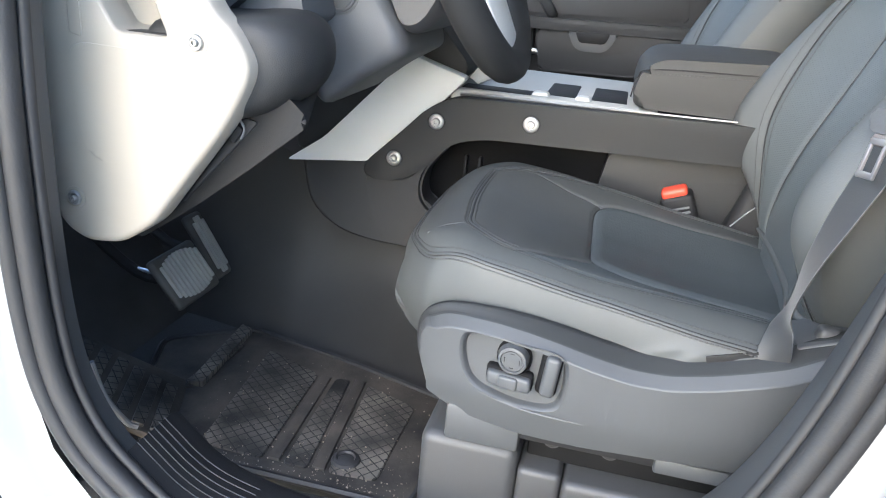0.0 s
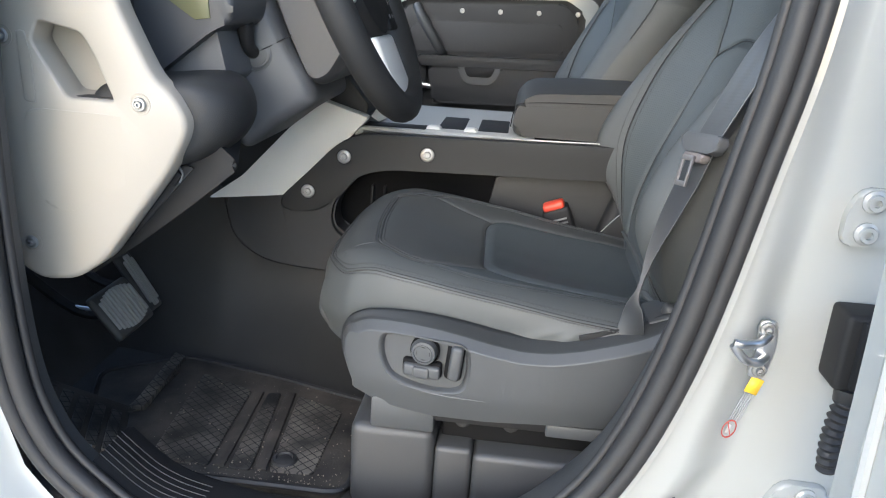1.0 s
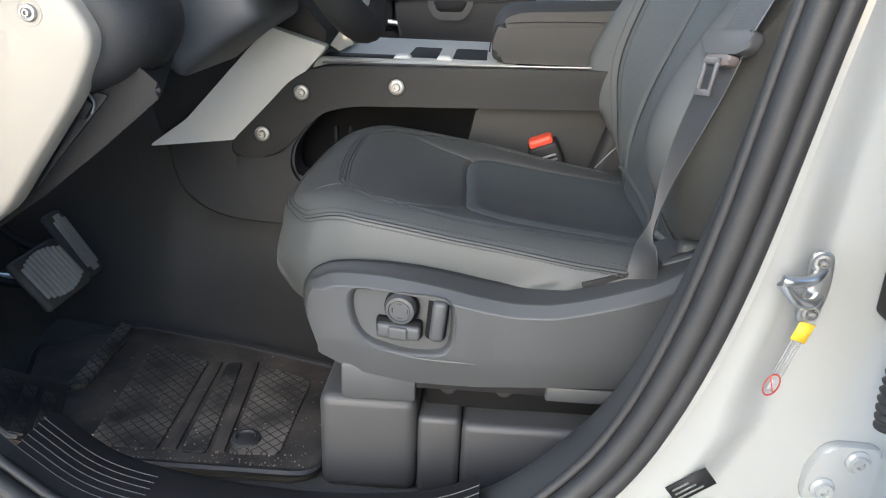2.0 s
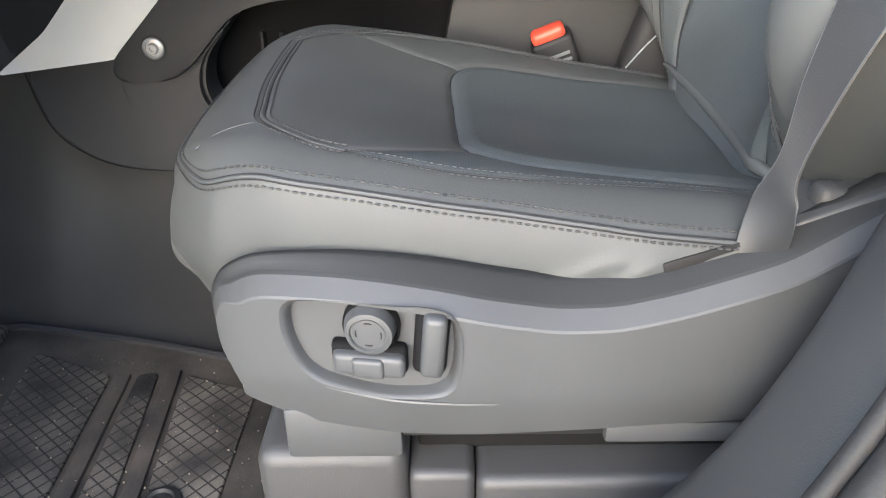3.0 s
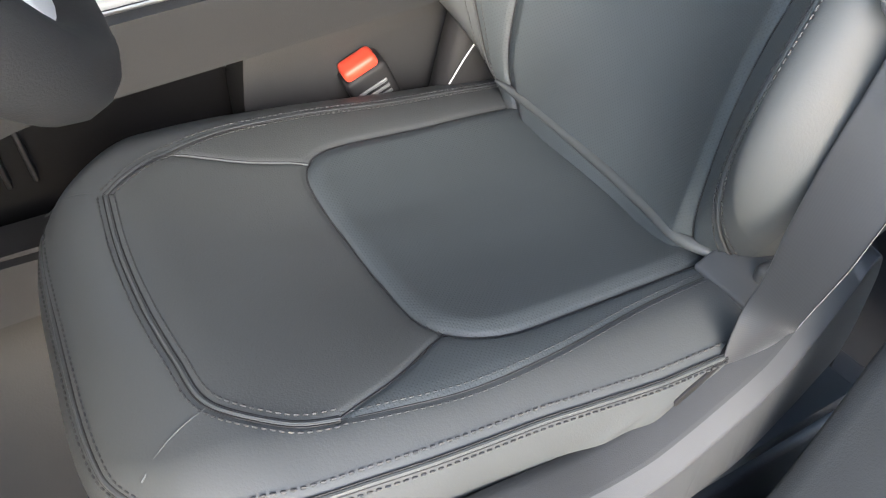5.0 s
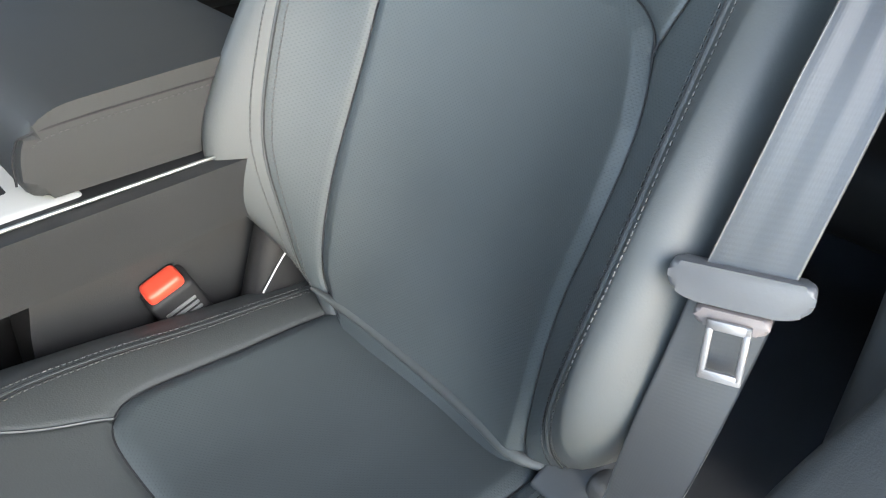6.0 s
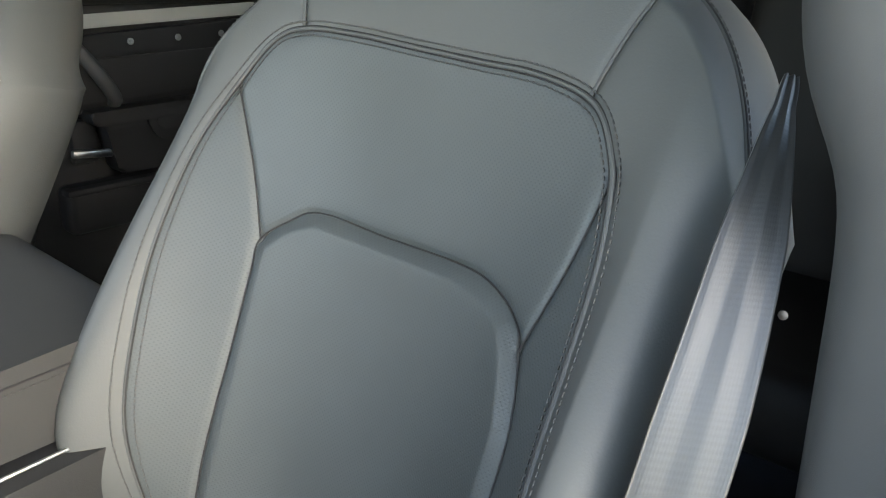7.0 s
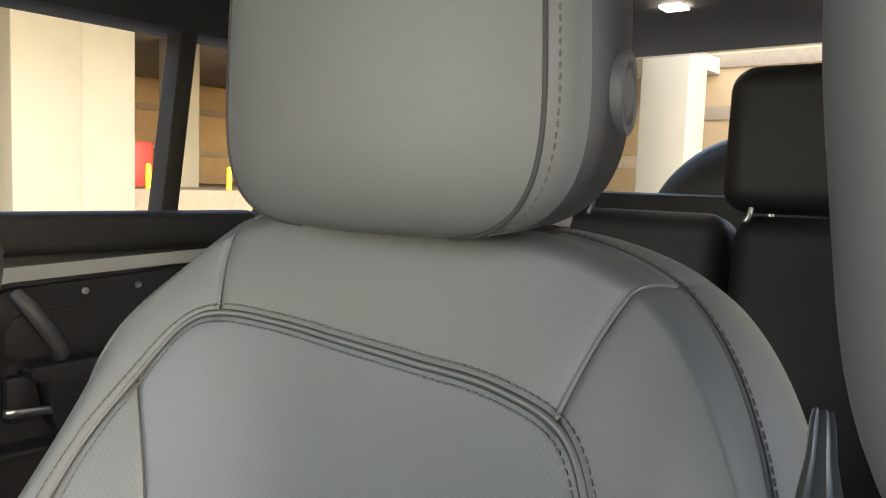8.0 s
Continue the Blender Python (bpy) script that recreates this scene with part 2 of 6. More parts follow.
def rounded(points, r, n=5):
    """Polygon with its corners rounded by about r."""
    out = []
    k = len(points)
    for i in range(k):
        p, a, b = Vector(points[i]), Vector(points[i - 1]), Vector(points[(i + 1) % k])
        da, db = (a - p), (b - p)
        ra, rb = min(r, da.length * 0.48), min(r, db.length * 0.48)
        s, e = p + da.normalized() * ra, p + db.normalized() * rb
        for j in range(n + 1):
            f = j / n
            q = s * (1 - f) ** 2 + p * 2 * f * (1 - f) + e * f * f
            out.append((q.x, q.y))
    return out


def bolt(center, direction, r=0.011, parent=None, name="screw"):
    """A washer-headed screw with a star recess."""
    ob = part(name, disc(center, direction, [(r * 1.25, 0), (r * 1.25, 0.002), (r * 1.1, 0.0032), (r * 0.86, 0.0034), (r * 0.8, 0.0018), (r * 0.64, 0.0018), (r * 0.6, 0.005), (r * 0.5, 0.006), (r * 0.3, 0.006), (r * 0.26, 0.003), (0.0005, 0.003)]), SATIN, parent, "bright star-headed screw")
    return ob


def surface(fn, us, vs):
    """Vertex array and quads of a grid surface fn(u, v) -> arrays x, y, z."""
    U, V = np.meshgrid(us, vs, indexing="ij")
    co = np.stack(fn(U, V), -1)
    nu, nv = len(us), len(vs)
    idx = np.arange(nu * nv).reshape(nu, nv)
    quads = np.stack([idx[:-1, :-1], idx[1:, :-1], idx[1:, 1:], idx[:-1, 1:]], -1).reshape(-1, 4)
    return co.reshape(-1, 3), quads


def sheet(name, co, quads, mat, parent, uv=None, label="", flip=False):
    """Mesh object from arrays, keeping only the used vertices; uv is given per vertex in metres."""
    used, inv = np.unique(quads, return_inverse=True)
    q = inv.reshape(quads.shape)
    if flip:
        q = q[:, ::-1]
    me = bpy.data.meshes.new(name)
    me.from_pydata(co[used].tolist(), [], q.tolist())
    if uv is not None:
        lay = me.uv_layers.new(name="metres")
        lay.data.foreach_set("uv", uv[used][q.ravel()].astype(np.float32).ravel())
    me.materials.append(mat)
    smooth(me)
    me.update()
    ob = new(name, me)
    place(ob, parent)
    if label:
        ob["label"] = label
    return ob


def near_line(px, py, line):
    """Distance of points from a polyline in the plane."""
    d = np.full(px.shape, 9.0)
    for (ax, ay), (bx, by) in zip(line, line[1:]):
        L2 = (bx - ax) ** 2 + (by - ay) ** 2 + 1e-12
        f = np.clip(((px - ax) * (bx - ax) + (py - ay) * (by - ay)) / L2, 0, 1)
        d = np.minimum(d, np.hypot(px - ax - f * (bx - ax), py - ay - f * (by - ay)))
    return d


def inside(px, py, poly):
    r = np.zeros(px.shape, bool)
    k = len(poly)
    for i in range(k):
        (ax, ay), (bx, by) = poly[i], poly[(i + 1) % k]
        cross = ((ay > py) != (by > py)) & (px < (bx - ax) * (py - ay) / (by - ay + 1e-15) + ax)
        r ^= cross
    return r


def resample(line, step):
    p = np.array(line, float)
    d = np.r_[0, np.cumsum(np.linalg.norm(np.diff(p, axis=0), axis=1))]
    n = max(2, int(d[-1] / step))
    t = np.linspace(0, d[-1], n)
    return np.stack([np.interp(t, d, p[:, k]) for k in range(p.shape[1])], 1)


def stitches(rows, up, length=0.0034, gap=0.0055, r=0.0006):
    """Small thread dashes along polylines of world points, joined."""
    vs, fs = [], []
    for line in rows:
        pts = resample(line, gap)
        for a, b in zip(pts, pts[1:]):
            d = (b - a) / (np.linalg.norm(b - a) + 1e-9)
            c = (a + b) / 2
            s = np.cross(d, up)
            s /= np.linalg.norm(s) + 1e-9
            h = np.cross(s, d)
            k = len(vs)
            for e, w in ((-1, 0.6), (-0.4, 1), (0.4, 1), (1, 0.6)):
                for dx, dz in ((-1, -0.3), (1, -0.3), (0.7, 0.9), (-0.7, 0.9)):
                    vs.append(c + d * e * length / 2 + (s * dx + h * dz) * r * w)
            for j in range(3):
                for q in range(4):
                    fs.append((k + j * 4 + q, k + j * 4 + (q + 1) % 4, k + j * 4 + 4 + (q + 1) % 4, k + j * 4 + 4 + q))
            fs.append((k, k + 1, k + 2, k + 3))
            fs.append((k + 12, k + 15, k + 14, k + 13))
    return np.array(vs), np.array(fs)


def loft(outline, stations, caps=True):
    """A body swept along y: at each station the outline (x, z) is scaled about its middle and shifted."""
    bm = bmesh.new()
    o = np.array(outline)
    c = (o.min(0) + o.max(0)) / 2
    rings = []
    for y, sx, sz, dx, dz in stations:
        rings.append([bm.verts.new((c[0] + (q[0] - c[0]) * sx + dx, y, c[1] + (q[1] - c[1]) * sz + dz)) for q in o])
    n = len(o)
    for a, b in zip(rings, rings[1:]):
        for i in range(n):
            bm.faces.new((a[i], a[(i + 1) % n], b[(i + 1) % n], b[i]))
    if caps:
        bm.faces.new(rings[0][::-1])
        bm.faces.new(rings[-1])
    return bm


def holed(outline, hole, y, thick, rim=0.006):
    """A plate facing -y with rounded rim and one opening through it, whose edge turns inwards."""
    bm = bmesh.new()
    def inset(poly, d):
        c = np.array(poly)
        t = np.roll(c, -1, 0) - np.roll(c, 1, 0)
        nrm = np.stack([t[:, 1], -t[:, 0]], 1) / (np.linalg.norm(t, axis=1)[:, None] + 1e-9)
        area = np.sum(c[:, 0] * np.roll(c[:, 1], -1) - c[:, 1] * np.roll(c[:, 0], -1))
        return c - nrm * d * (1 if area > 0 else -1)
    def rings(poly, steps):
        out = []
        for d, dy in steps:
            out.append([bm.verts.new((q[0], y + dy, q[1])) for q in inset(poly, d)])
        n = len(poly)
        for a, b in zip(out, out[1:]):
            for i in range(n):
                bm.faces.new((a[i], a[(i + 1) % n], b[(i + 1) % n], b[i]))
        return out
    o = rings(outline, ((rim, 0), (rim * 0.4, rim * 0.18), (0, rim * 0.7), (0, thick)))[0]
    h = rings(hole, ((-0.002, 0), (0.0005, 0.001), (0.0015, 0.004), (0.002, thick)))[0]
    edges = [bm.edges.get((r[i], r[(i + 1) % len(r)])) for r in (o, h) for i in range(len(r))]
    bmesh.ops.triangle_fill(bm, edges=edges, use_beauty=True)
    return bm
# ---- seats ----
def smoothstep(a, b, x):
    f = np.clip((x - a) / (b - a), 0, 1)
    return f * f * (3 - 2 * f)


def soft(x, xs, ys, width):
    """Interpolation through a table, rounded off over about width."""
    g = np.linspace(xs[0], xs[-1], 600)
    k = int(max(2, 3 * width / (g[1] - g[0])))
    ker = np.exp(-0.5 * (np.arange(-k, k + 1) * (g[1] - g[0]) / width) ** 2)
    y = np.interp(g, xs, ys)
    pad = np.r_[2 * y[0] - y[k:0:-1], y, 2 * y[-1] - y[-2:-k - 2:-1]]
    return np.interp(x, g, np.convolve(pad, ker / ker.sum(), "valid"))


CUSH_PROFILE = [(-0.13, 0.858), (-0.19, 0.868), (-0.222, 0.890), (-0.238, 0.923), (-0.240, 0.955), (-0.228, 0.988), (-0.198, 1.012), (-0.15, 1.018), (-0.1, 1.007), (0.0, 0.979), (0.1, 0.961), (0.2, 0.953), (0.29, 0.945)]
# seams of the cushion in plan: x, y
LOOP_NEAR = [(-0.163, 1.077), (-0.167, 1.015), (-0.165, 0.95), (-0.158, 0.888), (-0.149, 0.845), (-0.113, 0.811), (-0.06, 0.797), (0.0, 0.790), (0.07, 0.793), (0.155, 0.804), (0.25, 0.81)]
LOOP_FAR = [(-0.163, 1.077), (-0.132, 1.098), (-0.108, 1.111), (-0.05, 1.130), (0.02, 1.138), (0.09, 1.140), (0.16, 1.144), (0.25, 1.147)]
PANEL = [(0.25, 1.105), (0.165, 1.101), (0.094, 1.096), (0.04, 1.091), (0.012, 1.084), (-0.003, 1.07), (-0.010, 1.045), (-0.008, 0.99), (-0.006, 0.926), (-0.004, 0.872), (0.004, 0.850), (0.015, 0.837), (0.03, 0.828), (0.056, 0.822), (0.117, 0.823), (0.19, 0.824), (0.25, 0.826)]
LINK_FAR = [(-0.108, 1.110), (-0.053, 1.086), (0.0, 1.075)]
LINK_NEAR = [(-0.087, 0.803), (-0.04, 0.818), (0.007, 0.844)]
CORNER_NEAR = [(-0.198, 0.8245), (-0.187, 0.831), (-0.172, 0.838), (-0.149, 0.845)]
CORNER_FAR = [(-0.212, 1.112), (-0.196, 1.100), (-0.178, 1.088), (-0.163, 1.077)]
CUSH_X = [-0.24, -0.165, -0.108, -0.046, 0.02, 0.09, 0.162, 0.234, 0.29]
RISE_NEAR = [-0.010, -0.003, 0.004, 0.014, 0.021, 0.024, 0.022, 0.018, 0.015]
RISE_FAR = [0.0, 0.007, 0.016, 0.025, 0.029, 0.027, 0.019, 0.012, 0.010]


def near_edge(x):
    return soft(x, [-0.24, -0.226, -0.212, -0.188, -0.125, -0.05, 0.03, 0.12, 0.21, 0.29], [0.850, 0.828, 0.812, 0.786, 0.766, 0.759, 0.756, 0.747, 0.745, 0.745], 0.008)


def far_edge(x):
    return soft(x, [-0.24, -0.226, -0.2, -0.165, -0.125, -0.05, 0.03, 0.12, 0.21, 0.29], [1.09, 1.112, 1.136, 1.155, 1.168, 1.178, 1.182, 1.186, 1.188, 1.19], 0.010)


def cushion_point(U, V):
    """U runs up the front and back over the top, V across: below -1 and above 1 it turns down the sides."""
    prof = catmull(CUSH_PROFILE, 400)
    arc = np.r_[0, np.cumsum(np.linalg.norm(np.diff(prof, axis=0), axis=1))]
    arc /= arc[-1]
    x, z = np.interp(U, arc, prof[:, 0]), np.interp(U, arc, prof[:, 1])
    a = np.clip(V, -1, 1)
    e = np.maximum(np.abs(V) - 1, 0)
    y0, y1 = near_edge(x), far_edge(x)
    # the front corner is tucked under below its widest line
    under = 1 - smoothstep(0.07, 0.22, U)
    y0 = y0 + 0.016 * under
    y = y0 + (y1 - y0) * (a + 1) / 2
    x = x + 0.008 * under
    front = 1 - smoothstep(-0.21, -0.12, x)
    x = x + front * (0.012 * np.abs(a) ** 5)
    top = smoothstep(0.24, 0.34, U)
    # the middle lies hollow between two rolled bolsters, which drop to the outer seam
    rise = np.where(a < 0, soft(x, CUSH_X, RISE_NEAR, 0.02), soft(x, CUSH_X, RISE_FAR, 0.02))
    z = z + top * rise * smoothstep(0.08, 0.84, np.abs(a))
    z = z - top * 0.014 * np.clip((np.abs(a) - 0.78) / 0.22, 0, 1) ** 1.8 * (1 + 0.4 * front)
    # side wall: e goes from 0 to 1
    out = 0.011 * (1 - (1 - e) ** 3) * (1 - smoothstep(0.45, 1.0, e)) - 0.016 * e ** 2
    out = out * (1 - under) - 0.034 * e ** 1.5 * under
    y = y + np.sign(V) * out
    x = x + 0.022 * e ** 1.5 * under
    x = x - front * 0.009 * np.sin(np.pi * np.clip(e, 0, 1)) * (1 - smoothstep(0.9, 1.0, e))
    z = z - np.clip(z - 0.868, 0.002, 0.14) * e ** 1.1
    return x, y, z


SEAMS_CUSH = [LOOP_NEAR, LOOP_FAR, PANEL, LINK_FAR, LINK_NEAR, CORNER_NEAR, CORNER_FAR]
FRONT_SEAM = 0.285


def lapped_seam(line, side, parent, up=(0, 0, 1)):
    """A turned seam: a narrow welt between two dark tubes that draw the creases' shade, along world points; side gives
    the way across it.
    """
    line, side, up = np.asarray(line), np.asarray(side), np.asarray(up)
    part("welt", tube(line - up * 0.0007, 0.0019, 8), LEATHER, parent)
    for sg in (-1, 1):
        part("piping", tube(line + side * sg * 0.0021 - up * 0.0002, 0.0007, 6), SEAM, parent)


def across(line):
    """Level unit vectors across a run of points."""
    t = np.gradient(np.asarray(line), axis=0)
    n = np.stack([-t[:, 1], t[:, 0], 0 * t[:, 0]], 1)
    return n / (np.linalg.norm(n, axis=1)[:, None] + 1e-9)


def seat_cushion(parent):
    us = np.linspace(0, 1, 330)
    vs = np.r_[np.linspace(-2, -1, 44)[:-1], np.linspace(-1, 1, 300), np.linspace(1, 2, 36)[1:]]
    co, quads = surface(cushion_point, us, vs)
    V = np.tile(vs, len(us))
    U = np.repeat(us, len(vs))
    x, y = co[:, 0], co[:, 1]
    top = (np.abs(V) <= 1) & (U > 0.30)
    g = np.zeros(len(co))
    for line in SEAMS_CUSH:
        d = near_line(x, y, catmull(line, 60))
        depth = {id(PANEL): 0.0030, id(LINK_FAR): 0.0020, id(LINK_NEAR): 0.0018, id(CORNER_NEAR): 0.0, id(CORNER_FAR): 0.0}.get(id(line), 0.0012)
        g += np.where(top, -depth * np.exp(-(d / 0.0026) ** 2) - 0.4 * depth * np.exp(-(d / 0.009) ** 2), 0)
    # the centre panel is padded up to its edge
    g += np.where(top & inside(x, y, PANEL), 0.0030 * smoothstep(0.0, 0.016, near_line(x, y, PANEL)), 0)
    d = np.abs(np.abs(V) - 1) * np.where(np.abs(V) > 1, 0.12, 0.2)
    g += -0.0016 * np.exp(-(d / 0.004) ** 2) * smoothstep(0.27, 0.31, U)
    # soft wrinkles
    wr = np.array([noise.noise(Vector((p[0] * 9, p[1] * 9, p[2] * 9))) for p in co])
    co[:, 2] += g + 0.0016 * wr
    side = np.abs(V) > 1
    fold = np.exp(-((x - 0.10 - (co[:, 2] - 0.93) * 1.2) / 0.012) ** 2) + 0.7 * np.exp(-((x - 0.06 - (co[:, 2] - 0.93) * 1.9) / 0.016) ** 2)
    co[:, 1] += np.where(side & (V < 0), -0.0030 * fold * smoothstep(1.08, 1.3, np.abs(V)), 0)
    uv = np.stack([x, y], 1)
    c = co[quads].mean(1)
    qt = top[quads].all(1)
    pan = inside(c[:, 0], c[:, 1], PANEL) & qt
    tri = inside(c[:, 0], c[:, 1], [*LINK_NEAR, *[p for p in PANEL if p[1] < 0.845 and p[0] > 0.008], (0.25, 0.81), *[p for p in LOOP_NEAR[::-1] if -0.087 < p[0] < 0.25 and p[1] < 0.82]]) & qt & ~pan
    loop = [*LOOP_NEAR[::-1], *LOOP_FAR[1:]]
    ins = inside(c[:, 0], c[:, 1], loop) & qt & ~pan & ~tri
    wall = (np.abs(V)[quads].mean(1) > 1.0)
    sheet("centre_panel", co, quads[pan], PUNCHED, parent, uv, "dark perforated leather panel")
    sheet("thigh_panel", co, quads[tri], PUNCHED, parent, uv)
    sheet("front_insert", co, quads[ins], INSERT, parent, uv)
    sheet("bolster_cover", co, quads[~pan & ~tri & ~ins & ~wall], LEATHER, parent, uv)
    for sg in (-1, 1):
        sheet("side_cover", co, quads[wall & (V[quads].mean(1) * sg > 0)], LEATHER, parent, uv)
    tops = co[(U > 0.3) & (np.abs(V) <= 1)]
    def lay(line, off=0.0, lift=0.0006):
        p = resample(catmull(line, 120), 0.004)
        t = np.gradient(p, axis=0)
        nrm = np.stack([-t[:, 1], t[:, 0]], 1) / (np.linalg.norm(t, axis=1)[:, None] + 1e-9)
        p = p + nrm * off
        zz = []
        for q in p:
            d2 = (tops[:, 0] - q[0]) ** 2 + (tops[:, 1] - q[1]) ** 2
            k = np.argpartition(d2, 6)[:6]
            zz.append(np.average(tops[k, 2], weights=1 / (d2[k] + 1e-7)))
        zz = np.convolve(np.r_[zz[0], zz[0], zz, zz[-1], zz[-1]], np.ones(5) / 5, "valid")
        return np.c_[p, zz + lift]
    # outer seam: along the side, round the corner and across the front
    qa = np.linspace(0, np.pi / 2, 24)
    def outer(dv, du):
        eu = np.r_[np.linspace(0.985, FRONT_SEAM + 0.05, 170), FRONT_SEAM + du + (0.05 - du) * (1 - np.sin(qa)), np.full(110, FRONT_SEAM + du)]
        ev = np.r_[np.full(170, -1.0 + dv), -1.0 + dv + (0.16 - dv) * (1 - np.cos(qa)), np.linspace(-0.835, 0.9, 110)]
        return np.stack(cushion_point(eu, ev), 1)
    edge = outer(0.0, 0.0)
    tilt = np.tile([0.0, 0.80, 0.6], (len(edge), 1)) * (1 - smoothstep(150, 190, np.arange(len(edge))))[:, None] + np.tile([0.7, 0.0, 0.7], (len(edge), 1)) * smoothstep(150, 190, np.arange(len(edge)))[:, None]
    lapped_seam(edge, tilt, parent)
    rows = [outer(0.036, 0.010) + [0, 0, 0.0005], outer(-0.062, -0.010) + [-0.0002, -0.0007, 0.0003]]
    vs2, fs2 = stitches(rows, np.array([0, -0.4, 1.0]), 0.0036, 0.0055, 0.0009)
    tagged(sheet("stitching", vs2, fs2, THREAD, parent), kind="stuff")
    rows = []
    bold, flat = [*LOOP_NEAR[:6], (-0.085, 0.8025)], [(-0.085, 0.8025), *LOOP_NEAR[6:]]
    for off in (-0.0062, 0.0062):
        rows += [lay(bold, off), lay(LOOP_FAR, off)]
    vs2, fs2 = stitches(rows, np.array([0, -0.2, 1.0]), 0.0034, 0.0052, 0.0008)
    tagged(sheet("stitching", vs2, fs2, THREAD, parent), kind="stuff")
    vs2, fs2 = stitches([lay(flat, 0.0045, 0.0002), lay(flat, -0.0045, 0.0002)], np.array([0, -0.2, 1.0]), 0.0030, 0.0052, 0.0005)
    tagged(sheet("stitching", vs2, fs2, THREAD, parent), kind="stuff")
    # dark tube draws the shade in the flat seam's crease
    part("piping", tube(lay(flat, lift=-0.0002), 0.0006, 6), SEAM, parent)
    for line in (bold, LOOP_FAR):
        q = lay(line, lift=0.0010)
        lapped_seam(q, across(q), parent)
    # panel edge and near link: dark tubes for the shade in their creases
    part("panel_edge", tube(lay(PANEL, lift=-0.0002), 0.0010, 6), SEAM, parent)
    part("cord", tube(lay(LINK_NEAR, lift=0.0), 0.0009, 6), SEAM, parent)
    part("cord", tube(lay(LINK_FAR, lift=0.0004), 0.0013, 6), LEATHER, parent)
    for line in (CORNER_NEAR, CORNER_FAR):
        part("cord", tube(lay(line, lift=-0.0003), 0.0010, 6), LEATHER, parent)


# backrest frame: base point, up the back, forward out of the back
B0 = np.array([0.235, 0.99, 0.985])
BU = np.array([0.326, 0.0, 0.945])
BF = np.array([-0.945, 0.0, 0.326])
BACK_LOOP = [(-0.02, 0.140), (0.055, 0.156), (0.135, 0.177), (0.215, 0.189), (0.30, 0.199), (0.385, 0.202), (0.445, 0.190), (0.485, 0.172), (0.5, 0.142), (0.502, 0.087), (0.499, 0.025), (0.496, -0.035), (0.493, -0.09), (0.480, -0.137), (0.449, -0.161), (0.42, -0.171), (0.37, -0.180), (0.278, -0.188), (0.195, -0.197), (0.123, -0.194), (0.058, -0.184), (-0.02, -0.18)]
LUMBAR = [(-0.03, 0.095), (-0.014, 0.108), (0.018, 0.124), (0.10, 0.129), (0.20, 0.131), (0.285, 0.135), (0.315, 0.136), (0.337, 0.118), (0.352, 0.092), (0.35, 0.023), (0.35, -0.06), (0.344, -0.094), (0.330, -0.122), (0.311, -0.136), (0.263, -0.153), (0.198, -0.155), (0.13, -0.149), (0.05, -0.152), (-0.03, -0.152)]
BACK_LINKS = [[(0.316, 0.135), (0.376, 0.159), (0.443, 0.193)], [(0.311, -0.135), (0.372, -0.153), (0.437, -0.166)], [(0.5, 0.146), (0.535, 0.153), (0.572, 0.152)], [(0.483, -0.132), (0.527, -0.147), (0.567, -0.166)]]


def back_top(w):
    return soft(np.abs(w), [0, 0.10, 0.14, 0.17, 0.19, 0.21, 0.228, 0.25], [0.590, 0.587, 0.578, 0.565, 0.546, 0.520, 0.484, 0.425], 0.012)


BACK_S = [-0.035, 0.0, 0.03, 0.06, 0.10, 0.14, 0.3, 0.42, 0.6]
BACK_FAR = [0.135, 0.160, 0.186, 0.208, 0.224, 0.232, 0.238, 0.240, 0.252]
BACK_NEAR = [0.170, 0.192, 0.216, 0.236, 0.246, 0.248, 0.25, 0.248, 0.25]
RELIEF_S = [-0.04, 0.0, 0.05, 0.1, 0.2, 0.3, 0.4, 0.5, 0.57, 0.6]
HOLLOW = [-0.006, -0.010, -0.017, -0.021, -0.020, -0.020, -0.017, -0.004, 0.006, 0.008]
BOLSTER_NEAR = [0.025, 0.050, 0.092, 0.117, 0.106, 0.078, 0.044, 0.010, -0.010, -0.012]
BOLSTER_FAR = [0.020, 0.055, 0.105, 0.126, 0.110, 0.084, 0.054, 0.020, -0.004, -0.008]


def back_point(S, A):
    """S from 0 at the foot to 1 at the top edge, A from -1 to 1 across."""
    w0 = A * 0.25
    s = -0.035 + (back_top(w0) + 0.035) * S
    far, near = soft(s, BACK_S, BACK_FAR, 0.025), soft(s, BACK_S, BACK_NEAR, 0.025)
    w = A * np.where(A > 0, far, near)
    return s, w, back_relief(s, w)


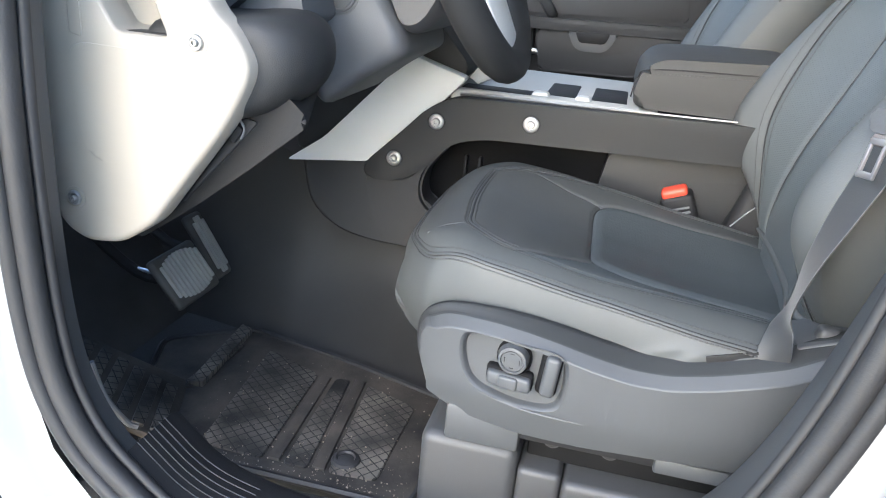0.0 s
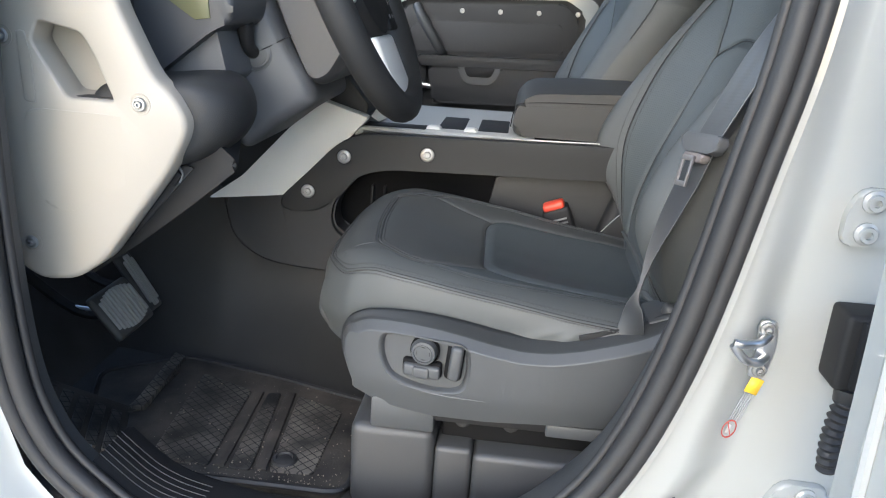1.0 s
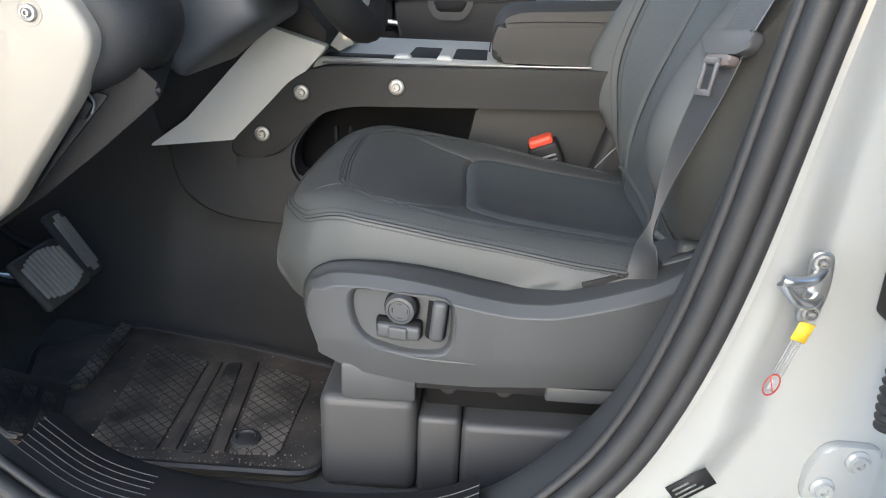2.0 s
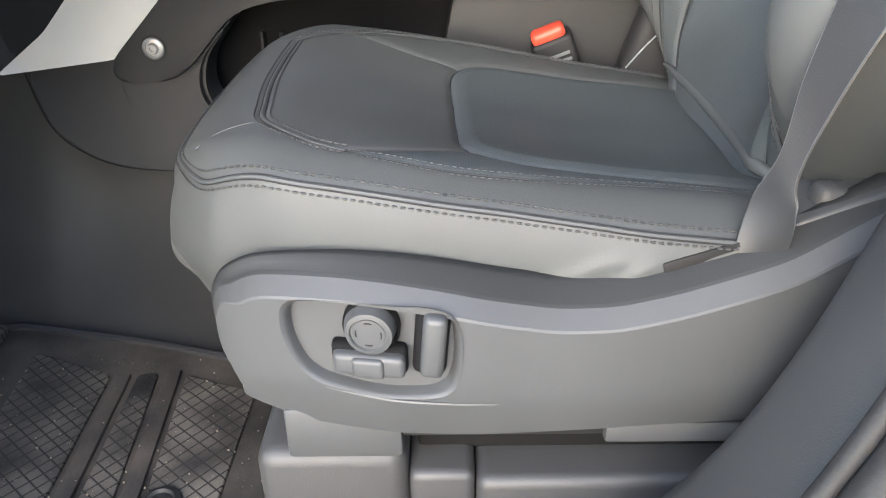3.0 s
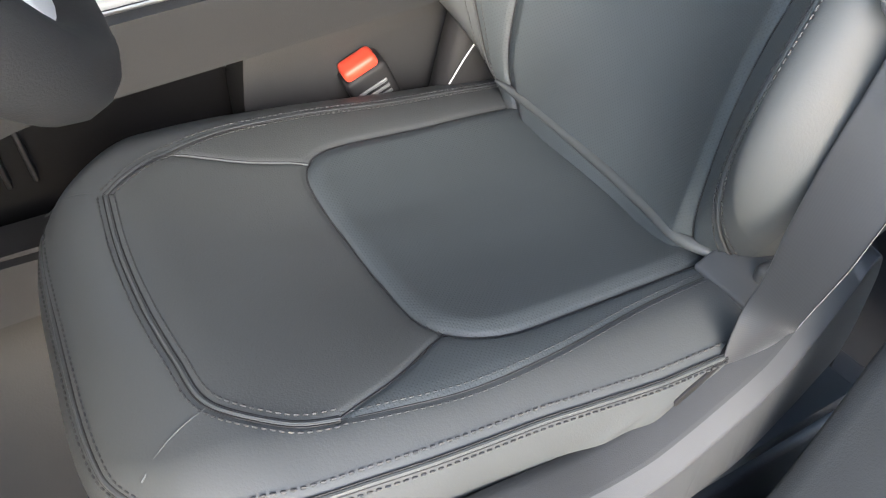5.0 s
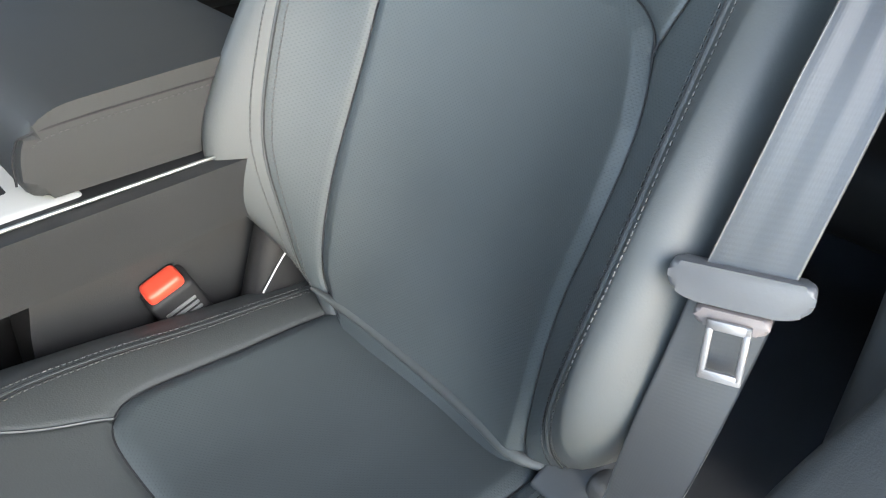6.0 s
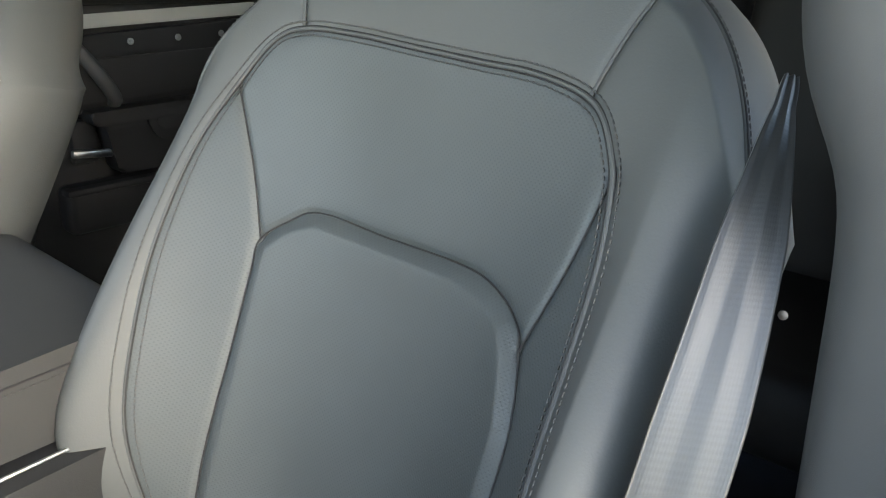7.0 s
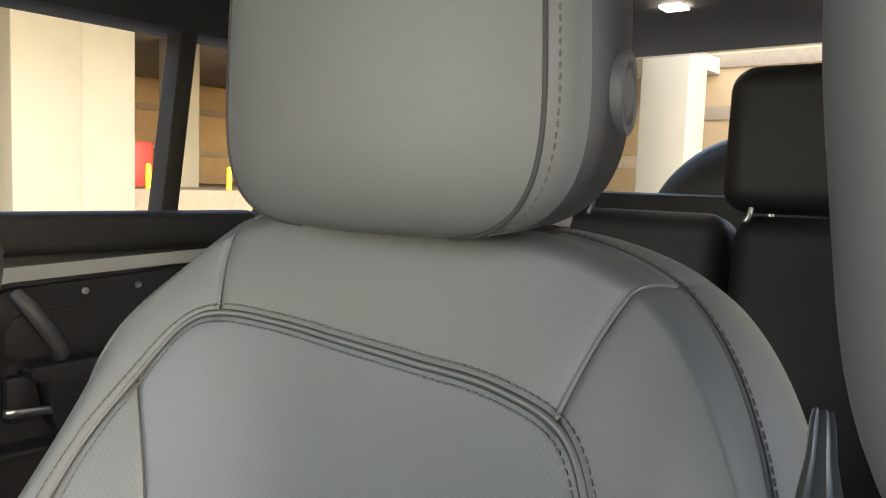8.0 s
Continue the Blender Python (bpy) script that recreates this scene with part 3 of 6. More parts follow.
def back_relief(s, w):
    """How far the padding stands out of the plane of the back: a hollow between two bolsters, rounded off at the edges."""
    v = w + 0.006 - 0.015 * s
    b = np.abs(v)
    roll = np.where(b < 0.2, (np.minimum(b, 0.2) / 0.2) ** np.where(v < 0, 2.3, 2.6), 1 + np.where(v < 0, 0.13, 0.286) * (1 - np.exp(-(np.maximum(b, 0.2) - 0.2) / 0.022)))
    p = soft(s, RELIEF_S, HOLLOW, 0.025) + np.where(v < 0, soft(s, RELIEF_S, BOLSTER_NEAR, 0.03), soft(s, RELIEF_S, BOLSTER_FAR, 0.03)) * roll
    b = np.abs(w)
    edge = np.where(w > 0, soft(s, BACK_S, BACK_FAR, 0.025), soft(s, BACK_S, BACK_NEAR, 0.025))
    low = 1 - smoothstep(0.40, 0.50, s)
    wide = np.where(w > 0, 0.034, 0.062)
    p = p - np.where(w > 0, soft(s, [-0.04, 0.15, 0.32, 0.44, 0.52, 0.6], [0.030, 0.030, 0.022, 0.016, 0.010, 0.004], 0.02), 0.028 + 0.020 * low) * np.clip((b - edge + wide) / wide, 0, 1.2) ** 2.4
    p = p - (0.038 - 0.024 * smoothstep(-0.05, 0.15, w)) * np.clip((s - back_top(b) + 0.020) / 0.020, 0, 1.15) ** 2.2 * smoothstep(0.40, 0.50, s)
    return p


SEAM_DEPTH = {True: (0.0010, 0.0008), False: (0.0028, 0.0012)}


def back_world(s, w, p):
    return B0[0] + BU[0] * s + BF[0] * p, B0[1] + w, B0[2] + BU[2] * s + BF[2] * p


def seat_back(parent):
    ss = np.linspace(0, 1, 330)
    aa = np.linspace(-1, 1, 280)
    S, A = np.meshgrid(ss, aa, indexing="ij")
    s, w, p = back_point(S, A)
    for line in [BACK_LOOP, LUMBAR, *BACK_LINKS]:
        d = near_line(s, w, catmull(line, 120))
        fine, wide = SEAM_DEPTH[line is BACK_LOOP]
        p = p - fine * np.exp(-(d / 0.0026) ** 2) - wide * np.exp(-(d / 0.010) ** 2)
    lum = inside(s, w, LUMBAR)
    p = p + 0.006 * smoothstep(0, 0.014, np.where(lum, near_line(s, w, LUMBAR), 0))
    sf, wf = s.ravel(), w.ravel()
    wr = np.array([noise.noise(Vector((a * 8, b * 8, 3.3))) for a, b in zip(sf, wf)]).reshape(s.shape)
    p = p + 0.0022 * wr
    co = np.stack(back_world(s, w, p), -1)
    n, m = s.shape
    idx = np.arange(n * m).reshape(n, m)
    quads = np.stack([idx[:-1, :-1], idx[1:, :-1], idx[1:, 1:], idx[:-1, 1:]], -1).reshape(-1, 4)
    co = co.reshape(-1, 3)
    uv = np.stack([sf, wf], 1)
    cs, cw = sf[quads].mean(1), wf[quads].mean(1)
    inl = inside(cs, cw, LUMBAR)
    inb = inside(cs, cw, BACK_LOOP) & ~inl
    up = inside(cs, cw, [*BACK_LINKS[0], *[q for q in BACK_LOOP if q[0] > 0.444], *BACK_LINKS[1][::-1], *[q for q in LUMBAR[::-1] if q[0] > 0.317]]) & inb
    sheet("lumbar_panel", co, quads[inl], PUNCHED, parent, uv, "dark perforated leather panel", flip=True)
    sheet("shoulder_panel", co, quads[up], PUNCHED, parent, uv, flip=True)
    for sg in (-1, 1):
        sheet("inner_bolster", co, quads[inb & ~up & (cw * sg > 0)], PUNCHED, parent, uv, flip=True)
    sheet("back_cover", co, quads[~inb & ~inl], LEATHER, parent, uv, flip=True)
    # sides and rear shell
    ring = np.r_[idx[:, 0], idx[-1, 1:], idx[::-1, -1][1:], idx[0, ::-1][1:-1]]
    loop = co[ring]
    mid_s = (loop - B0) @ BU
    outw = np.stack([np.clip((mid_s - 0.42) / 0.17, 0, 1), (loop[:, 1] - 0.99) / 0.25], 1)
    outw /= np.linalg.norm(outw, axis=1)[:, None] + 1e-6
    rings = [loop]
    for o, b in ((0.0035, 0.005), (0.009, 0.017), (0.013, 0.036), (0.013, 0.06), (0.005, 0.088), (-0.03, 0.11)):
        o = o * (0.45 + 0.55 * smoothstep(0.25, 0.5, mid_s))[:, None]
        rings.append(loop + outw[:, :1] * o * BU + np.c_[np.zeros(len(loop)), outw[:, 1] * o[:, 0], np.zeros(len(loop))] - BF * b)
    k = len(loop)
    vs = np.concatenate(rings)
    fs = [(r * k + i, r * k + (i + 1) % k, (r + 1) * k + (i + 1) % k, (r + 1) * k + i) for r in range(6) for i in range(k)]
    sheet("side_shell", vs, np.array(fs), LEATHER, parent, vs[:, :2])
    back = bmesh.new()
    f = back.faces.new([back.verts.new(q) for q in rings[-1]])
    part("rear_shell", back, DARKPLASTIC, parent)
    # thread rows beside the main seams
    def lift(line, off):
        q = resample(catmull(line, 160), 0.004)
        t = np.gradient(q, axis=0)
        nrm = np.stack([-t[:, 1], t[:, 0]], 1) / (np.linalg.norm(t, axis=1)[:, None] + 1e-9)
        q = q + nrm * off
        fine, wide = SEAM_DEPTH[line is BACK_LOOP]
        pp = back_relief(q[:, 0], q[:, 1]) - fine * math.exp(-(off / 0.0026) ** 2) - wide * math.exp(-(off / 0.010) ** 2)
        pp = pp + np.array([0.0022 * noise.noise(Vector((a * 8, c * 8, 3.3))) for a, c in q])
        pp = pp + 0.006 * smoothstep(0, 0.014, np.where(inside(q[:, 0], q[:, 1], LUMBAR), near_line(q[:, 0], q[:, 1], LUMBAR), 0))
        return np.stack(back_world(q[:, 0], q[:, 1], pp + 0.0006), 1)
    rows = [lift(BACK_LOOP, -0.006), lift(BACK_LOOP, 0.006)]
    rows.append(rings[1][265:620] + BF * 0.004)
    rows.append(rings[1][265:620] - BF * 0.005)
    v2, f2 = stitches(rows, BF, 0.0036, 0.0052, 0.0008)
    tagged(sheet("stitching", v2, f2, THREAD, parent), kind="stuff")
    for line in (lift(BACK_LOOP, 0.0) + BF * 0.0002, rings[0][265:620] + BF * 0.0002):
        side = np.cross(np.gradient(line, axis=0), BF)
        side /= np.linalg.norm(side, axis=1)[:, None]
        lapped_seam(line, side, parent, BF)
    for line in BACK_LINKS[2:]:
        part("cord", tube(lift(line, 0.0) + BF * 0.0008, 0.0014, 8), LEATHER, parent)
    for line in BACK_LINKS[:2]:
        # these links and the lumbar edge are crease shade drawn as dark tubes
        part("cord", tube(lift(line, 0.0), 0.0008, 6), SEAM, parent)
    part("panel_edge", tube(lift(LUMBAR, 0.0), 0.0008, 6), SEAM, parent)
    tw = np.linspace(0.13, -0.188, 40)
    ts = -0.005 - 0.009 * np.sin(np.linspace(0, np.pi * 0.8, 40))
    tail = np.stack(back_world(ts, tw, np.minimum(back_relief(ts, tw), 0.026) + 0.0022), 1)
    part("foot_piping", tube(tail, [0.0060 * min(1.0, 0.35 + 0.13 * min(k, 39 - k)) for k in range(40)], 10), LEATHER, parent)


def head_restraint(parent):
    """Rounded block on two posts, with a stitched front face and a round button on each cheek."""
    n, m = 60, 72
    vs, fs = [], []
    cz, cx, hy, hz, hx = 1.640, 0.408, 0.134, 0.113, 0.052
    def pt(th, ph):
        c, s_ = math.cos(th), math.sin(th)
        cp, sp = math.cos(ph), math.sin(ph)
        def pw(v, e):
            return math.copysign(abs(v) ** e, v)
        x = pw(cp, 0.45) * pw(c, 0.38)
        y = pw(cp, 0.45) * pw(s_, 0.38)
        z = pw(sp, 0.52)
        X, Y, Z = x * hx, y * hy, z * hz
        Y *= 1 - 0.05 * z
        X += 0.02 * (Y / hy) ** 2 * (1 if X < 0 else 0) - 0.008 * (Z / hz) + (0.022 * max(0, z) ** 3 if X < 0 else 0)
        Z += 0.004 * (X / hx)
        return (cx + X + 0.08 * Z, 0.982 + Y, cz + Z)
    co = np.array([pt(2 * math.pi * i / m, -math.pi / 2 + math.pi * j / n) for j in range(n + 1) for i in range(m)])
    quads = np.array([(j * m + i, j * m + (i + 1) % m, (j + 1) * m + (i + 1) % m, (j + 1) * m + i) for j in range(n) for i in range(m)])
    turn = np.abs((np.arange(len(quads)) % m + 0.5) * 2 * math.pi / m - math.pi)
    head = sheet("head_restraint", co, quads[turn < 1.30], LEATHER, parent, co[:, 1:], "dark leather head restraint with stitched edge")
    sheet("rear_shell", co, quads[turn >= 1.30], HEADSHELL, head, co[:, 1:], "black moulded rear shell")
    for sgn in (-1, 1):
        th = math.pi - sgn * 0.80
        seam = np.array([pt(th, a) for a in np.linspace(-1.38, 1.2, 70)])
        mid = np.array([cx, 0.982, cz])
        outv = (seam - mid) / np.linalg.norm(seam - mid, axis=1)[:, None]
        part("edge_seam", tube(seam + outv * 0.0002, 0.0014, 6), SEAM, head)
        off = np.array([pt(math.pi - sgn * 0.93, a) for a in np.linspace(-1.38, 1.2, 70)]) + outv * 0.0008
        v2, f2 = stitches([off], np.array([-1, sgn * 0.7, 0]), 0.0032, 0.0052, 0.0006)
        tagged(sheet("stitching", v2, f2, THREAD, head), kind="stuff")
        part("button", disc((0.432, 0.982 + sgn * 0.1265, 1.604), (0.25, sgn, 0), [(0.0225, 0), (0.0225, 0.006), (0.021, 0.0095), (0.0165, 0.0095), (0.015, 0.007), (0.0135, 0.007), (0.012, 0.009), (0.002, 0.0095)]), DARKPLASTIC, head, "round dark release button")
        post = catmull([(0.482, 0.995 + sgn * 0.064, 1.49), (0.47, 0.995 + sgn * 0.064, 1.54), (0.46, 0.995 + sgn * 0.064, 1.58)], 8)
        part("post", tube(post, 0.0065, 12), STEEL, parent)
        part("post_guide", disc((0.478, 0.995 + sgn * 0.072, 1.532), (0.12, 0, 1), [(0.020, 0), (0.021, 0.006), (0.018, 0.011), (0.010, 0.012)]), DARKPLASTIC, parent)


# switch side trim: lower edge, then the dipping top edge from back to front
TRIM = [(-0.187, 0.885), (-0.171, 0.842), (-0.123, 0.823), (-0.056, 0.818), (0.025, 0.821), (0.114, 0.827), (0.20, 0.826), (0.33, 0.83), (0.345, 0.90), (0.34, 0.96), (0.325, 0.995), (0.29, 1.006), (0.25, 0.988), (0.206, 0.967), (0.17, 0.956), (0.133, 0.946), (0.095, 0.939), (0.059, 0.938), (0.02, 0.944), (-0.015, 0.951), (-0.05, 0.956), (-0.086, 0.958), (-0.12, 0.957), (-0.15, 0.953), (-0.172, 0.940), (-0.187, 0.915)]


def side_trim(parent, y=0.706, out=-1):
    """Moulded side cover with a wide rolled top edge and a hollow for the switches."""
    poly = rounded(TRIM, 0.011, 4)
    n = len(poly)
    c = np.array(poly)
    t = np.roll(c, -1, 0) - np.roll(c, 1, 0)
    nrm = np.stack([t[:, 1], -t[:, 0]], 1)
    nrm /= np.linalg.norm(nrm, axis=1)[:, None]
    top = smoothstep(0.3, 0.8, nrm[:, 1]) * (1 - smoothstep(0.285, 0.31, c[:, 0]))
    front = smoothstep(0.5, 0.9, -nrm[:, 0])
    rings = []
    # a bright bevel along the top and front with a crease below it, then a ledge running in towards the cushion
    k = np.maximum(top, 0.45 * front)
    steps = ((0.0, -0.004, -0.0215), (0.0010, -0.003, -0.0198), (0.0125, -0.0008, -0.0100), (0.0150, 0.0, -0.0086), (0.0165, 0.0, -0.0080), (0.0250, 0.0, -0.0045), (0.0330, 0.0, -0.0018), (0.0420, 0.0, 0.0), (0.0455, 0.0, -0.012))
    for dy, plain_off, top_off in steps:
        off = plain_off + (top_off - plain_off) * k
        deep = dy if dy < 0.0166 else 0.0165 + (dy - 0.0165) * soft(c[:, 0], [-0.20, -0.15, -0.08, 0.0, 0.4], [0.15, 0.30, 0.72, 1.0, 1.0], 0.015)
        rings.append(np.c_[c[:, 0] + nrm[:, 0] * off, y - out * deep * np.ones(n), c[:, 1] + nrm[:, 1] * off])
    vs = np.concatenate(rings)
    fs = [(r * n + i, r * n + (i + 1) % n, (r + 1) * n + (i + 1) % n, (r + 1) * n + i) for r in range(3) for i in range(n)]
    fl = [(r * n + i, r * n + (i + 1) % n, (r + 1) * n + (i + 1) % n, (r + 1) * n + i) for r in range(3, len(rings) - 1) for i in range(n)]
    fs = np.array(fs)
    body = sheet("side_trim", vs, fs[:n], PLASTIC, parent, vs[:, ::2], "grey moulded plastic seat side trim")
    sheet("bevel", vs, fs[n:2 * n], PLASTIC, body, vs[:, ::2])
    # crease and ledge carry the cushion's shade in their darker colour
    sheet("bevel_edge", vs, fs[2 * n:], LEDGE, body, vs[:, ::2])
    sheet("upper_ledge", vs, np.array(fl), LEDGE, body, vs[:, ::2])
    # flat cheek with a real hollow
    hole = rounded([(-0.124, 0.936), (-0.126, 0.905), (-0.112, 0.873), (-0.06, 0.862), (-0.014, 0.866), (-0.006, 0.89), (-0.007, 0.926), (-0.02, 0.937)], 0.018, 5)
    bm = bmesh.new()
    o = [bm.verts.new(q) for q in rings[0]]
    h = [bm.verts.new((q[0], y, q[1])) for q in hole]
    eo = [bm.edges.new((o[i], o[(i + 1) % n])) for i in range(n)]
    eh = [bm.edges.new((h[i], h[(i + 1) % len(h)])) for i in range(len(h))]
    bmesh.ops.triangle_fill(bm, edges=eo + eh, use_beauty=True)
    for k in range(52):
        bmesh.ops.bisect_plane(bm, geom=bm.verts[:] + bm.edges[:] + bm.faces[:], plane_co=(-0.18 + 0.01 * k, 0, 0), plane_no=(1, 0, 0))
    for k in range(5):
        bmesh.ops.bisect_plane(bm, geom=bm.verts[:] + bm.edges[:] + bm.faces[:], plane_co=(0, 0, 0.826 + 0.01 * k), plane_no=(0, 0, 1))
    part("cheek", bm, PLASTIC, body)
    hb = bmesh.new()
    cx, cz = -0.064, 0.902
    def ring(scale, dy, dx=0.0):
        return [hb.verts.new((cx + (q[0] - cx) * scale, y - out * dy, cz + (q[1] - cz) * scale)) for q in hole]
    rr = [ring(1.03, -0.0012), ring(1.0, 0.0), ring(0.965, 0.0022), ring(0.945, 0.007), ring(0.925, 0.0095), ring(0.5, 0.010)]
    for a, b in zip(rr, rr[1:]):
        for i in range(len(hole)):
            hb.faces.new((a[i], a[(i + 1) % len(hole)], b[(i + 1) % len(hole)], b[i]))
    hb.faces.new(rr[-1])
    part("switch_recess", hb, PLASTIC, body)
    part("belt_slot", moved(box(-0.040, 0.040, -0.004, 0.004, -0.006, 0.0035, 0.001), pose(0.168, y + 0.034, 0.9565, 0, -15, 0)), BLACK, body)
    lip = catmull([(-0.10, y - 0.0002, 0.8665), (-0.06, y - 0.0004, 0.8605), (-0.02, y - 0.0002, 0.8585), (0.03, y + 0.0012, 0.8575)], 24)
    part("recess_lip", tube(lip, [0.0004 + 0.0016 * math.sin(math.pi * k / 23) for k in range(24)], 8), PLASTIC, body)
    yb = y - out * 0.010
    d = (0, out, 0)
    # round lumbar switch with a ring and four marks
    knob = part("lumbar_switch", disc((-0.066, yb, 0.918), d, [(0.0185, 0), (0.0175, 0.007), (0.0165, 0.013), (0.0155, 0.0165), (0.0128, 0.0172), (0.0120, 0.0155), (0.0112, 0.0155), (0.0108, 0.0162), (0.001, 0.0166)]), PLASTIC, body, "round grey four-way switch")
    for a in range(4):
        c4 = [(-0.066 + 0.0085 * math.cos(radians(b)), yb + out * 0.0166, 0.918 + 0.0085 * math.sin(radians(b))) for b in range(a * 90 - 16, a * 90 + 17, 8)]
        part("mark", tube(c4, 0.0005, 6), BLACK, knob)
    # near-black collars put the shadow around the switches into colour
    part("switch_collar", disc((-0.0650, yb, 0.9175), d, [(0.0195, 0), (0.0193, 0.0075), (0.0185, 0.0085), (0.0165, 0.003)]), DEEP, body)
    part("cushion_switch", box(-0.092, -0.043, yb - 0.017, yb + 0.002, 0.883, 0.900, 0.004, 3), PLASTIC, body, "grey rocker switch")
    part("cushion_switch_step", box(-0.079, -0.057, yb - 0.0195, yb - 0.005, 0.8835, 0.8985, 0.003, 3), PLASTIC, body)
    bar = box(-0.008, 0.008, yb - 0.018, yb + 0.002, -0.024, 0.024, 0.005, 3)
    part("recline_switch", moved(bar, pose(-0.024, 0, 0.909, 0, 5, 0)), PLASTIC, body, "grey upright rocker switch")
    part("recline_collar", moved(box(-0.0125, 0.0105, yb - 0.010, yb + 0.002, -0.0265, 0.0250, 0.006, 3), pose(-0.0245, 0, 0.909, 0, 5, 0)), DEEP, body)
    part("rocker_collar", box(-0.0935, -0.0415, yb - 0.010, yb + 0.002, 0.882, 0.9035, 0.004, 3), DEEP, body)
    # the moulding curves in towards the front, the foot and the rear
    for ob in [body, *body.children_recursive]:
        for v in ob.data.vertices:
            v.co.y -= out * float(soft(v.co.x, [-0.21, -0.187, -0.17, -0.11, -0.05, 0.0, 0.1, 0.2, 0.27, 0.36], [0.064, 0.045, 0.031, 0.015, 0.005, 0.001, 0.001, 0.009, 0.024, 0.045], 0.01))
            v.co.y -= out * 0.012 * min(1.0, max(0.0, (0.868 - v.co.z) / 0.05)) ** 1.3
    return body


def seat(name, label):
    s = empty(name, label, "seat", (0.05, 0.97, 0.70))
    seat_cushion(s)
    seat_back(s)
    head_restraint(s)
    side_trim(s)
    # rails, plinth and front of the base
    part("front_skirt", box(-0.15, -0.08, 0.80, 1.12, 0.80, 0.90, 0.02, 4), BLACK, s)
    part("base_frame", box(-0.14, 0.33, 0.76, 1.15, 0.81, 0.87, 0.01), BLACK, s)
    part("lower_cover", box(-0.136, -0.049, 0.731, 0.76, 0.789, 0.836, 0.004), PLASTIC, s)
    part("slide_rail", box(-0.05, 0.112, 0.735, 0.765, 0.806, 0.822, 0.003), BLACK, s)
    part("slide_rail", box(0.10, 0.36, 0.728, 0.775, 0.804, 0.823, 0.003), PLASTIC, s)
    part("slide_rail", box(-0.13, 0.36, 1.13, 1.165, 0.78, 0.82, 0.003), BLACK, s)
    # hinge shroud between cushion and back
    part("rear_ledge", moved(box(-0.066, 0.085, -0.034, 0.036, -0.012, 0.0, 0.004, 3), pose(0.275, 0.785, 0.996, 0, -22, 0)), PLASTIC, s)
    part("hinge_cover", moved(box(-0.05, 0.06, -0.012, 0.010, -0.075, 0.0, 0.008, 3), pose(0.285, 0.775, 0.985, 0, 10, 0)), DARKPLASTIC, s)
    part("hinge_shroud", moved(box(-0.06, 0.05, -0.02, 0.02, -0.075, 0.045, 0.02, 4), pose(0.255, 1.185, 0.985, 0, 18, 0)), BLACK, s)
    part("lever_trim", tube(catmull([(0.192, 1.163, 0.968), (0.210, 1.1635, 0.990), (0.225, 1.164, 1.006)], 10), 0.0010, 8), SATIN, s, "thin bright lever strip")
    return s


driver_seat = seat("driver_seat", "dark grey leather driver's seat with perforated panels and side switches")
# ---- garage ----
ground = tagged(part("ground", box(-60, 80, -60, 80, -0.3, 0.0, 0), CONCRETE, None), "grey concrete parking deck floor", "floor", kind="structure")
# slab out of view, added to hold sky and sun off the columns
tagged(part("ceiling", box(-20, 24, 7.5, 13.4, 4.6, 5.0, 0.02), CONCRETE, None), "unseen concrete slab overhead, added to dim the garage", "ceiling", kind="structure")
tagged(part("ceiling", box(-20, 24, 13.5, 30, 4.4, 4.8, 0.02), BAND, None), "brown garage ceiling far behind the columns", "ceiling", kind="structure")
wall_far = tagged(part("wall_north", box(-25, 30, 22.0, 22.3, 0, 6.5, 0), CREAM, None), "cream painted garage wall with darker bands", "wall", kind="structure")
wall_back = tagged(part("wall_east", box(20.0, 20.3, -12, 22, 0, 6.5, 0), CREAM, None), "cream painted garage wall with darker bands", "wall", kind="structure")
for z in (2.13, 3.44, 4.76):
    part("band", box(-25, 30, 21.93, 22.0, z, z + 0.2, 0.01), BAND, wall_far)
    part("band", box(19.93, 20.0, -12, 22, z, z + 0.35, 0.01), BAND, wall_back)


def column(x, y, w, d, label="white painted square concrete column"):
    c = tagged(part("column", box(x - w / 2, x + w / 2, y - d / 2, y + d / 2, 0, 5.0, 0.03), COLUMN, None), label, "column", group="garage columns")
    return c


column(4.9, 12.0, 0.95, 0.9)
column(5.80, 12.0, 0.84, 0.80, "white painted column standing close beside another")
column(9.45, 15.55, 0.62, 0.62)
column(16.0, 7.1, 1.05, 1.05)


def bollard(x, y):
    b = empty("bollard", "yellow painted steel bollard on the deck", "bollard", (x, y, 1.28), group="yellow bollards")
    part("post", disc((x, y, 1.28), (0, 0, 1), [(0.055, 0), (0.055, 0.40), (0.045, 0.44), (0.01, 0.45)]), YELLOW, b)
    return b


tagged(part("raised_deck", box(-20, 19.9, 12.75, 21.9, 0.0, 1.28, 0.02), BAND, None), "raised brown concrete deck behind the columns", "deck", kind="structure")
for x, y in ((7.24, 13.0), (4.92, 13.0), (8.92, 13.0)):
    bollard(x, y)
cab = empty("red_cabinet", "dark red metal cabinet standing beside the columns", "cabinet", (8.0, 14.6, 1.28))
part("housing", box(7.70, 8.17, 14.4, 14.8, 1.28, 2.17, 0.03), CRIMSON, cab)
part("door", box(7.74, 8.13, 14.37, 14.4, 1.33, 2.12, 0.01), CRIMSON, cab)
door_far = empty("door_1", "pale utility door in the cream wall", "door", (19.9, 8.7, 0), kind="structure")
part("leaf", box(19.86, 19.93, 8.2, 9.1, 0, 2.3, 0.02), COLUMN, door_far)

# ---- car shell ----
CY = 1.375
car = empty("car", "white off-road car with its front and rear doors open", "car", (0.3, CY, 0.0))


def shell(name, bm, mat, label="", angle=40):
    return part(name, bm, mat, car, label, angle=angle)


